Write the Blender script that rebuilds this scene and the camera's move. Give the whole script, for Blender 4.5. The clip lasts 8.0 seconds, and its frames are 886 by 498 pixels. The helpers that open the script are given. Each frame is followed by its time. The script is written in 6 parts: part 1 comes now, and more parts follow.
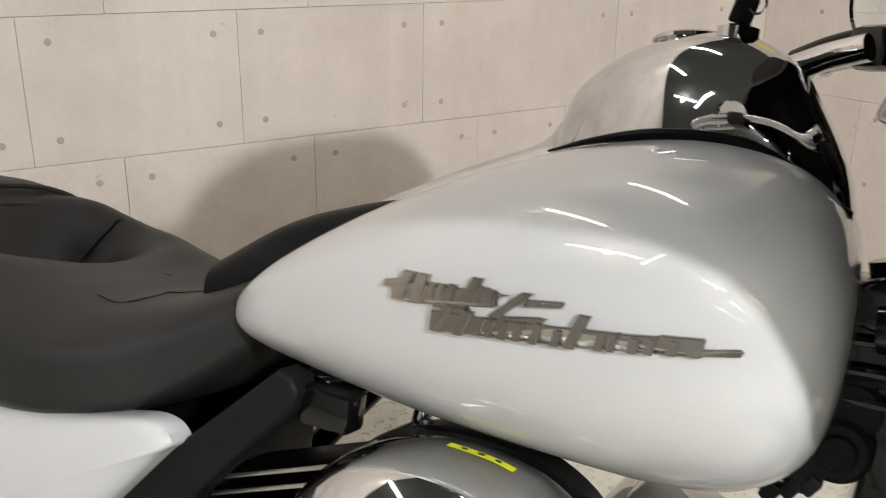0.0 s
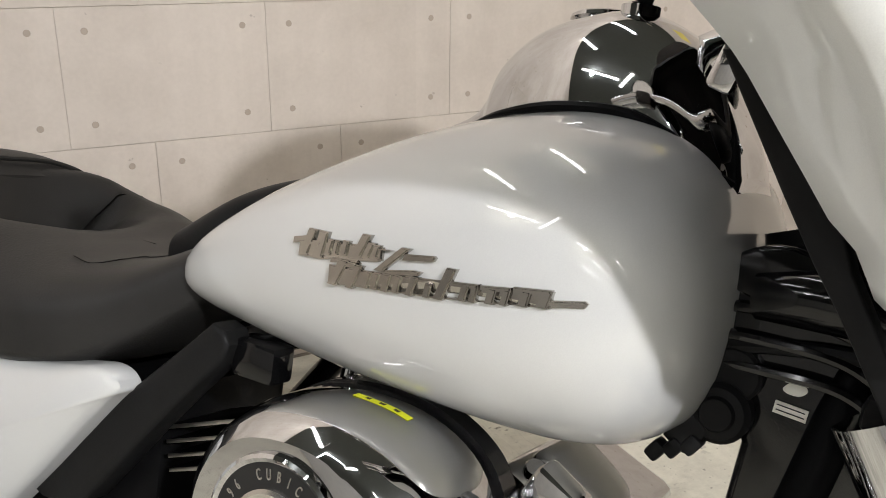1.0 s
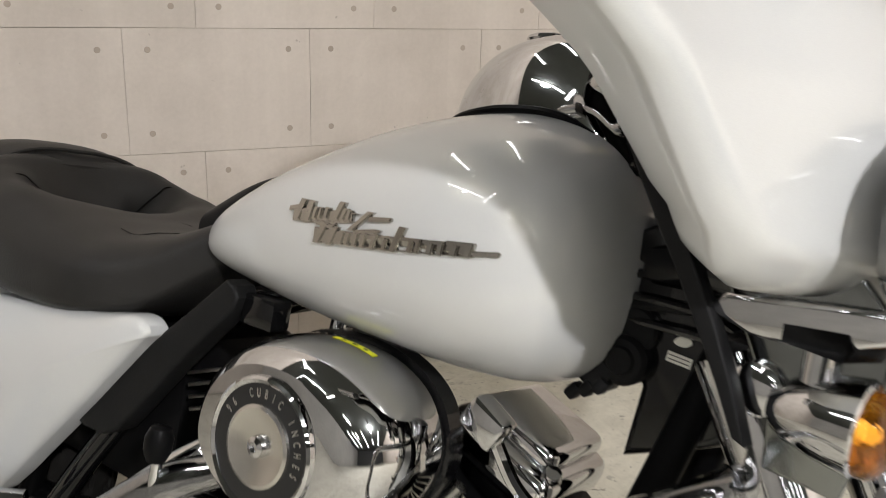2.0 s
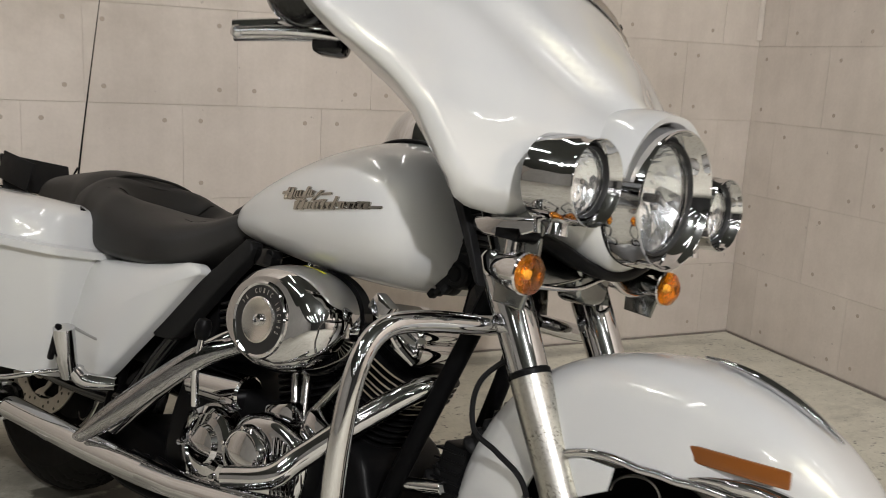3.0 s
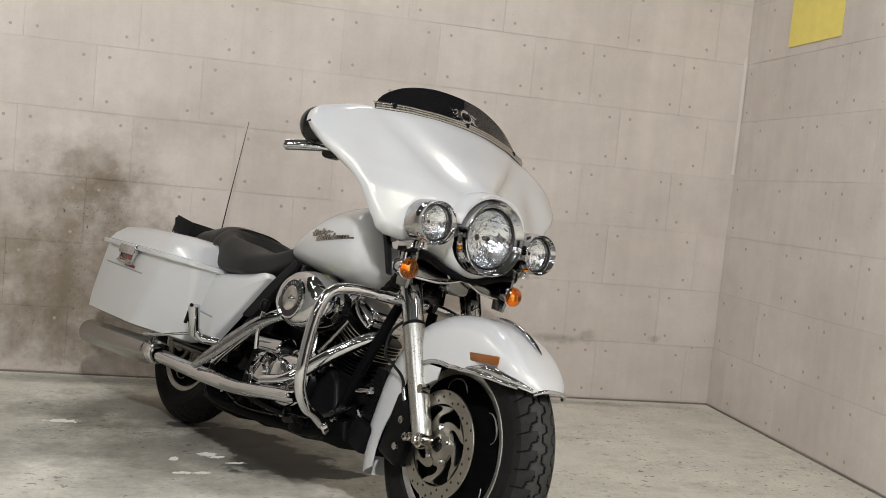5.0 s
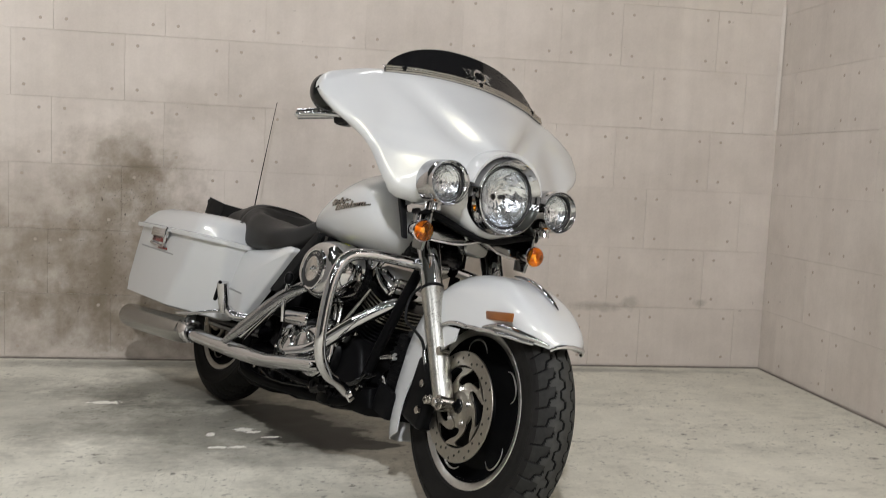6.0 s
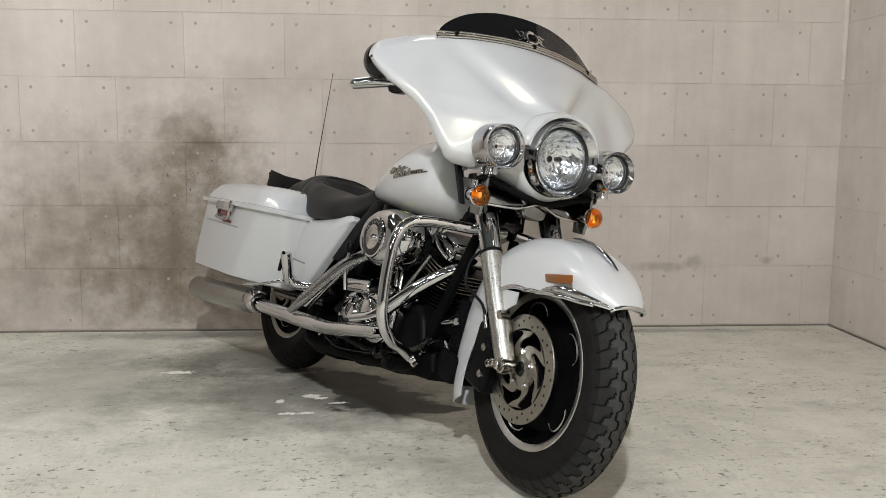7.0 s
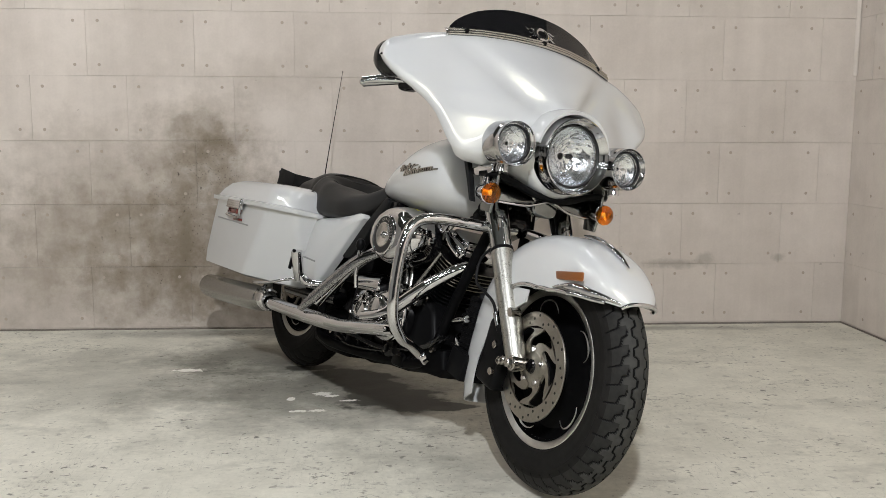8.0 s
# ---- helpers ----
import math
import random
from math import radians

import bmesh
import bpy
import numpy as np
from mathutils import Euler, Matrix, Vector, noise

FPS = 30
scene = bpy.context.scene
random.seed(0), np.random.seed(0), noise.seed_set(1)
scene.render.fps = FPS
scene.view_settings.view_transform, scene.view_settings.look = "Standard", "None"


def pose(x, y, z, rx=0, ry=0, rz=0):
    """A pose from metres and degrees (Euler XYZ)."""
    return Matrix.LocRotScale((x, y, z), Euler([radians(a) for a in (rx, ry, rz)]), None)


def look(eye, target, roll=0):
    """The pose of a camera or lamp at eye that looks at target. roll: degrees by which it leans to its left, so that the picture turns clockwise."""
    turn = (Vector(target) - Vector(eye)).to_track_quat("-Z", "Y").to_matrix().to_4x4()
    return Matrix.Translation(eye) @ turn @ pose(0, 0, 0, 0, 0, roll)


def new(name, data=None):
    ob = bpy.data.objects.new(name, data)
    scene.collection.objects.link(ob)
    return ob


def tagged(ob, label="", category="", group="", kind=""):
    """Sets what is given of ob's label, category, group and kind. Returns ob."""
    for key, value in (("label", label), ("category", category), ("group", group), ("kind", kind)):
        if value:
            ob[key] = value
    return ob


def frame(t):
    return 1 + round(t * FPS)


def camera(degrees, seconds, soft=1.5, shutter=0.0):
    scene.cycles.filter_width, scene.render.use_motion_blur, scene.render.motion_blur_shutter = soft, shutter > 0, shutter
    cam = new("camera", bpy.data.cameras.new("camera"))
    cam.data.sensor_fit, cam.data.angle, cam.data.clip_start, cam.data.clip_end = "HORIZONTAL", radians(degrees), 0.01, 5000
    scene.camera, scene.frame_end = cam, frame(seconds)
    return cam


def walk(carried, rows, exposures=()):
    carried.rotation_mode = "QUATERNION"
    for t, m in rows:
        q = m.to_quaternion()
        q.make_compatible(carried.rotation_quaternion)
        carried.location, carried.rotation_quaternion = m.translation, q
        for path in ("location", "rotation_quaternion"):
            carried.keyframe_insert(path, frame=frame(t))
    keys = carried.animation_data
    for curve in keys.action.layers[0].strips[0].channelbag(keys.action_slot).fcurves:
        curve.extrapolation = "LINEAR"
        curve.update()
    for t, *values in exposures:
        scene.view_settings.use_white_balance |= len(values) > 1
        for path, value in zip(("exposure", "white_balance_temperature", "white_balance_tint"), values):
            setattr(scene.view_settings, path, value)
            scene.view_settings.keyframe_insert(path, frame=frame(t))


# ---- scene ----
import functools

cam = camera(52.9, 8.0, soft=0.8, shutter=0.25)
PATH = [
    (0, (-0.3073, 2.3382, 1.0986), (0.7334, 3.9107, 0.4318), 0.75),
    (0.5, (-0.2432, 2.252, 1.0854), (0.741, 3.8522, 0.4009), 0.77),
    (1, (-0.2243, 2.2281, 1.0866), (0.6812, 3.8821, 0.4193), 0.58),
    (1.5, (-0.2128, 2.1965, 1.0917), (0.6185, 3.8961, 0.4436), 0.79),
    (2, (-0.2305, 2.0342, 1.0866), (0.5787, 3.7638, 0.4893), 1.89),
    (2.2, (-0.2606, 1.9225, 1.0713), (0.5525, 3.6539, 0.488), 2.39),
    (3.3, (-0.3916, 1.0237, 1.0984), (0.3267, 2.8607, 0.7651), 3.38),
    (3.5, (-0.4223, 0.8399, 1.0942), (0.2586, 2.6958, 0.7884), 3.89),
    (4, (-0.4432, 0.3744, 1.0752), (0.1103, 2.2793, 0.8241), 4.4),
    (4.2, (-0.4259, 0.2084, 1.0584), (0.0901, 2.1231, 0.8019), 4.6),
    (4.3, (-0.41, 0.1456, 1.0716), (0.0734, 2.0708, 0.8238), 4.7),
    (4.5, (-0.3718, 0.0186, 1.0631), (0.0846, 1.9552, 0.856), 5.1),
    (4.7, (-0.3045, -0.0837, 1.0579), (0.1447, 1.8582, 0.8876), 5.6),
    (5.8, (-0.0593, -0.0783, 0.9965), (0.2477, 1.8934, 0.8757), 3.21),
    (6, (-0.0641, -0.0761, 0.9834), (0.2224, 1.8946, 0.8064), 2.61),
    (6.5, (-0.0551, -0.0755, 0.9835), (0.1423, 1.9004, 0.7416), 1.21),
    (7, (-0.0537, -0.0896, 0.9835), (0.0948, 1.8886, 0.7261), 0.41),
    (7.5, (-0.0558, -0.0905, 0.9835), (0.0769, 1.8885, 0.7209), 0.31),
    (8, (-0.0556, -0.0875, 0.9815), (0.071, 1.8908, 0.7198), 0.21),
]


def row(t, eye, target, roll):
    return (t, look(eye, target, roll))


walk(cam, [row(*r) for r in PATH], [(0.0, -0.10, 6500, 10), (1.0, -0.10, 6500, 10), (2.0, -0.33, 6600, 10), (3.5, -0.63, 6650, 10), (4.5, -0.48, 6500, 10), (6.0, -0.54, 6350, 10), (7.0, -0.50, 6320, 9), (8.0, -0.48, 6320, 9)])

# ---- world, lamps ----
ROOM = dict(x0=-6.5, x1=2.31, y0=-8.0, y1=4.333, h=3.15)
world = bpy.data.worlds.new("world")
scene.world = world
world.use_nodes = True
world.node_tree.nodes["Background"].inputs[0].default_value = (0.5, 0.52, 0.55, 1)
world.node_tree.nodes["Background"].inputs[1].default_value = 0.02
scene.view_settings.exposure = 0.0
LAMPS = [  # x, y, watts
    (-0.18, -0.9, 690), (1.47, 0.39, 0), (-0.26, -3.6, 0), (-2.47, 2.92, 40), (-2.6, 0.3, 60), (-2.7, -2.18, 0)]
LAMP_COLOUR = (1.0, 0.995, 1.02)


# ---- materials ----
def material(name, colour, rough=0.5, metal=0.0, coat=0.0, **kw):
    m = bpy.data.materials.new(name)
    m.use_nodes = True
    b = m.node_tree.nodes["Principled BSDF"]
    b.inputs["Base Color"].default_value = (*colour, 1)
    b.inputs["Roughness"].default_value = rough
    b.inputs["Metallic"].default_value = metal
    b.inputs["Coat Weight"].default_value = coat
    b.inputs["Coat Roughness"].default_value = kw.get("coat_rough", 0.03)
    b.inputs["Transmission Weight"].default_value = kw.get("glass", 0.0)
    b.inputs["IOR"].default_value = kw.get("ior", 1.45)
    b.inputs["Specular IOR Level"].default_value = kw.get("spec", 0.5)
    return m


def nodes_of(m):
    t = m.node_tree
    return t, t.nodes, t.links, t.nodes["Principled BSDF"]


def coords(t, scale=(1, 1, 1)):
    c = t.nodes.new("ShaderNodeTexCoord")
    mp = t.nodes.new("ShaderNodeMapping")
    mp.inputs["Scale"].default_value = scale
    t.links.new(c.outputs["Object"], mp.inputs["Vector"])
    return mp.outputs["Vector"]


def world_coords(t, scale=(1, 1, 1)):
    c = t.nodes.new("ShaderNodeNewGeometry")
    mp = t.nodes.new("ShaderNodeMapping")
    mp.inputs["Scale"].default_value = scale
    t.links.new(c.outputs["Position"], mp.inputs["Vector"])
    return mp.outputs["Vector"]


def noise_tex(t, vec, scale, detail=4.0, rough=0.55):
    n = t.nodes.new("ShaderNodeTexNoise")
    n.inputs["Scale"].default_value = scale
    n.inputs["Detail"].default_value = detail
    n.inputs["Roughness"].default_value = rough
    t.links.new(vec, n.inputs["Vector"])
    return n.outputs["Fac"]


def ramp(t, fac, stops):
    r = t.nodes.new("ShaderNodeValToRGB")
    e = r.color_ramp.elements
    while len(e) < len(stops):
        e.new(0.5)
    for el, (p, c) in zip(e, stops):
        el.position = p
        el.color = (*c, 1) if len(c) == 3 else c
    t.links.new(fac, r.inputs["Fac"])
    return r.outputs["Color"]


def mix(t, a, b, fac, mode="MIX"):
    n = t.nodes.new("ShaderNodeMix")
    n.data_type, n.blend_type = "RGBA", mode
    for sock, v in ((n.inputs[6], a), (n.inputs[7], b)):
        if isinstance(v, tuple):
            sock.default_value = (*v, 1)
        else:
            t.links.new(v, sock)
    if isinstance(fac, float):
        n.inputs[0].default_value = fac
    else:
        t.links.new(fac, n.inputs[0])
    return n.outputs[2]


def bump(t, b, height, strength, distance):
    n = t.nodes.new("ShaderNodeBump")
    n.inputs["Strength"].default_value = strength
    n.inputs["Distance"].default_value = distance
    t.links.new(height, n.inputs["Height"])
    t.links.new(n.outputs["Normal"], b.inputs["Normal"])


def math_node(t, op, a, b):
    n = t.nodes.new("ShaderNodeMath")
    n.operation = op
    for sock, v in zip(n.inputs, (a, b)):
        if isinstance(v, (int, float)):
            sock.default_value = v
        else:
            t.links.new(v, sock)
    return n.outputs[0]


def grainy(name, colour, rough, metal=0.0, scale=60.0, amount=0.25, bump_mm=0.0, rough_var=0.15, coat=0.0, spec=0.5):
    """A surface with uneven tone and gloss at two scales."""
    m = material(name, colour, rough, metal, coat, spec=spec)
    t, n, l, b = nodes_of(m)
    v = coords(t)
    fine, broad = noise_tex(t, v, scale, 5), noise_tex(t, v, scale / 9, 3)
    dark = tuple(c * (1 - amount) for c in colour)
    light = tuple(min(1, c * (1 + amount * 0.6)) for c in colour)
    col = mix(t, ramp(t, fine, [(0.3, dark), (0.7, light)]), ramp(t, broad, [(0.3, dark), (0.7, light)]), 0.5)
    l.new(col, b.inputs["Base Color"])
    r = t.nodes.new("ShaderNodeMapRange")
    r.inputs["To Min"].default_value, r.inputs["To Max"].default_value = max(0.02, rough - rough_var), rough + rough_var
    l.new(broad, r.inputs["Value"])
    l.new(r.outputs[0], b.inputs["Roughness"])
    if bump_mm:
        bump(t, b, fine, 0.6, bump_mm / 1000)
    return m


def pearl_paint():
    m = material("pearl_white_paint", (0.56, 0.57, 0.575), 0.33, 0.0, 1.0, coat_rough=0.015)
    t, n, l, b = nodes_of(m)
    v = coords(t)
    flake = noise_tex(t, v, 1400, 2)
    soft = noise_tex(t, v, 5, 3)
    col = mix(t, ramp(t, flake, [(0.35, (0.505, 0.513, 0.515)), (0.65, (0.572, 0.580, 0.578))]), ramp(t, soft, [(0.3, (0.510, 0.522, 0.526)), (0.7, (0.560, 0.565, 0.554))]), 0.5)
    l.new(col, b.inputs["Base Color"])
    # gold pearl under the clear coat
    b.inputs["Specular Tint"].default_value = (1.0, 0.93, 0.64, 1)
    b.inputs["Specular IOR Level"].default_value = 1.0
    bump(t, b, noise_tex(t, v, 14, 2), 0.02, 0.004)
    return m


def chrome_metal():
    m = material("chrome", (0.58, 0.58, 0.59), 0.05, 1.0)
    t, n, l, b = nodes_of(m)
    v = coords(t)
    r = t.nodes.new("ShaderNodeMapRange")
    r.inputs["To Min"].default_value, r.inputs["To Max"].default_value = 0.015, 0.05
    l.new(noise_tex(t, v, 40, 5), r.inputs["Value"])
    l.new(r.outputs[0], b.inputs["Roughness"])
    return m


def fork_metal():
    m = material("polished_aluminium", (0.68, 0.67, 0.62), 0.2, 1.0)
    t, n, l, b = nodes_of(m)
    v = coords(t)
    spots = noise_tex(t, v, 150, 6, 0.75)
    pitted = ramp(t, noise_tex(t, v, 24, 4, 0.6), [(0.42, grey(0.05)), (0.62, grey(1))])
    dark = mix(t, grey(0), ramp(t, noise_tex(t, v, 210, 4, 0.7), [(0.52, grey(0)), (0.60, grey(0.9))]), pitted)
    col = mix(t, (0.56, 0.55, 0.50), ramp(t, spots, [(0.5, (0.58, 0.57, 0.52)), (0.75, (0.34, 0.32, 0.28))]), 0.7)
    col = mix(t, col, (0.11, 0.10, 0.08), dark)
    l.new(col, b.inputs["Base Color"])
    r = t.nodes.new("ShaderNodeMapRange")
    r.inputs["To Min"].default_value, r.inputs["To Max"].default_value = 0.22, 0.42
    l.new(spots, r.inputs["Value"])
    l.new(r.outputs[0], b.inputs["Roughness"])
    bump(t, b, spots, 0.15, 0.0004)
    return m


def leather():
    m = material("black_leather", (0.02, 0.0193, 0.018), 0.5, spec=0.2)
    t, n, l, b = nodes_of(m)
    v = coords(t)
    vor = t.nodes.new("ShaderNodeTexVoronoi")
    vor.inputs["Scale"].default_value = 420
    l.new(v, vor.inputs["Vector"])
    broad = noise_tex(t, v, 9, 3)
    l.new(ramp(t, broad, [(0.3, (0.0165, 0.0158, 0.0148)), (0.7, (0.0245, 0.0234, 0.0218))]), b.inputs["Base Color"])
    r = t.nodes.new("ShaderNodeMapRange")
    r.inputs["To Min"].default_value, r.inputs["To Max"].default_value = 0.38, 0.52
    l.new(broad, r.inputs["Value"])
    l.new(r.outputs[0], b.inputs["Roughness"])
    bump(t, b, vor.outputs["Distance"], 0.25, 0.0006)
    return m


def smudge(t, cx, cy, cz, rx, ry, rz, wobble):
    """Falls from 0 at a place to 1 and more outside an uneven ellipsoid round it."""
    pos = t.nodes.new("ShaderNodeNewGeometry")
    mp = t.nodes.new("ShaderNodeMapping")
    mp.inputs["Location"].default_value = (-cx / rx, -cy / ry, -cz / rz)
    mp.inputs["Scale"].default_value = (1 / rx, 1 / ry, 1 / rz)
    t.links.new(pos.outputs["Position"], mp.inputs["Vector"])
    ln = t.nodes.new("ShaderNodeVectorMath")
    ln.operation = "LENGTH"
    t.links.new(mp.outputs["Vector"], ln.inputs[0])
    return math_node(t, "ADD", ln.outputs["Value"], math_node(t, "MULTIPLY", math_node(t, "SUBTRACT", wobble, 0.5), 1.3))


def grey(k):
    return (k, k, k)


def concrete_floor():
    m = material("worn_concrete_floor", (0.491, 0.470, 0.393), 0.6, spec=0.35)
    t, n, l, b = nodes_of(m)
    v = world_coords(t)
    broad, mid, fine = noise_tex(t, v, 0.9, 5), noise_tex(t, v, 4.5, 7, 0.68), noise_tex(t, v, 55, 6, 0.7)
    col = mix(t, ramp(t, broad, [(0.32, (0.505, 0.490, 0.405)), (0.68, (0.772, 0.738, 0.622))]), ramp(t, mid, [(0.35, (0.463, 0.443, 0.366)), (0.65, (0.786, 0.752, 0.640))]), 0.55)
    col = mix(t, col, ramp(t, fine, [(0.3, (0.421, 0.402, 0.336)), (0.7, (0.800, 0.765, 0.659))]), 0.25)
    # trowelled streaks and pale polish marks along the room
    sweep = noise_tex(t, world_coords(t, (1.2, 7, 1)), 1.3, 6, 0.62)
    col = mix(t, col, (0.870, 0.833, 0.721), ramp(t, sweep, [(0.58, grey(0)), (0.80, grey(0.4))]))
    col = mix(t, col, (0.337, 0.323, 0.267), ramp(t, noise_tex(t, world_coords(t, (1.5, 2.6, 1)), 2.4, 8, 0.70), [(0.53, grey(0)), (0.72, grey(0.65))]))
    # dark chips, pits and short scuffs
    chips = ramp(t, noise_tex(t, world_coords(t, (9, 16, 1)), 2.2, 4, 0.6), [(0.62, grey(0)), (0.68, grey(1))])
    patch = ramp(t, noise_tex(t, v, 1.5, 4), [(0.44, grey(0.0)), (0.60, grey(1))])
    col = mix(t, col, (0.140, 0.129, 0.106), mix(t, (0.000, 0.000, 0.000), chips, patch))
    pits = ramp(t, noise_tex(t, v, 30, 3, 0.5), [(0.64, grey(0)), (0.69, grey(0.8))])
    col = mix(t, col, (0.100, 0.094, 0.078), mix(t, (0.000, 0.000, 0.000), pits, patch))
    # clusters of short dark gouges
    gouge = ramp(t, noise_tex(t, world_coords(t, (18, 27, 1)), 1.6, 5, 0.66), [(0.565, grey(0)), (0.62, grey(0.85))])
    worn = ramp(t, noise_tex(t, world_coords(t, (1, 1.5, 1)), 1.9, 5, 0.6), [(0.50, grey(0)), (0.64, grey(0.9))])
    col = mix(t, col, (0.150, 0.139, 0.114), mix(t, (0.000, 0.000, 0.000), gouge, worn))
    specks = ramp(t, noise_tex(t, v, 75, 2, 0.5), [(0.68, grey(0)), (0.72, grey(0.6))])
    col = mix(t, col, (0.120, 0.112, 0.092), specks)
    # thin hairline scratches
    wave = noise_tex(t, world_coords(t, (30, 3, 1)), 1.0, 3, 0.5)
    line = ramp(t, wave, [(0.495, grey(0)), (0.5, grey(0.5)), (0.505, grey(0))])
    col = mix(t, col, (0.234, 0.219, 0.186), mix(t, (0.000, 0.000, 0.000), line, patch))
    # soft dark spots: oil, painted shade of the motorcycle, strips along the wall foot
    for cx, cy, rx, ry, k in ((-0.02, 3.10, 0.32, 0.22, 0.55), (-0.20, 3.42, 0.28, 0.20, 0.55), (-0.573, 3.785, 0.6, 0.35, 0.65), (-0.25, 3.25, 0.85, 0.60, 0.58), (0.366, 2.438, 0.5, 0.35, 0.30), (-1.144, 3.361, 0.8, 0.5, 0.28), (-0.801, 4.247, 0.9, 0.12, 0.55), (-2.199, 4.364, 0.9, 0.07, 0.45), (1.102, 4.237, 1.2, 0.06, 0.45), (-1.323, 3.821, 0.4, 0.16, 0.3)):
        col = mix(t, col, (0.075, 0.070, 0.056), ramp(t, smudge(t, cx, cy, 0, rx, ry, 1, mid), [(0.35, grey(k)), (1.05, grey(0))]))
    # oil drips with a clear edge
    edge = noise_tex(t, world_coords(t, (6, 8, 1)), 1.3, 7, 0.62)
    for cx, cy, rx, ry in ((-0.04, 3.12, 0.25, 0.17), (0.02, 3.05, 0.17, 0.12), (-0.09, 3.26, 0.17, 0.14), (-0.16, 3.38, 0.17, 0.13), (-0.25, 3.47, 0.16, 0.10), (-0.37, 3.57, 0.13, 0.06), (0.14, 3.01, 0.16, 0.06)):
        col = mix(t, col, (0.048, 0.045, 0.036), ramp(t, smudge(t, cx, cy, 0, rx, ry, 1, edge), [(0.70, grey(0.93)), (0.86, grey(0))]))
    # pale scrape marks
    scrape = noise_tex(t, world_coords(t, (16, 34, 1)), 1.0, 4, 0.65)
    for cx, cy, rx, ry in ((-0.87, 3.548, 0.08, 0.03), (-0.300, 3.19, 0.050, 0.028), (-0.265, 3.16, 0.035, 0.020), (-0.19, 3.10, 0.05, 0.016), (-0.365, 2.981, 0.045, 0.016), (-0.30, 2.985, 0.035, 0.022), (-0.41, 3.13, 0.020, 0.030)):
        col = mix(t, col, (0.86, 0.83, 0.75), ramp(t, math_node(t, "ADD", smudge(t, cx, cy, 0, rx, ry, 1, scrape), math_node(t, "MULTIPLY", math_node(t, "SUBTRACT", fine, 0.5), 2.2)), [(0.62, grey(0.95)), (0.78, grey(0))]))
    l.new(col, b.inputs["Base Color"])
    r = t.nodes.new("ShaderNodeMapRange")
    r.inputs["To Min"].default_value, r.inputs["To Max"].default_value = 0.34, 0.62
    l.new(mid, r.inputs["Value"])
    l.new(r.outputs[0], b.inputs["Roughness"])
    bump(t, b, fine, 0.25, 0.002)
    return m


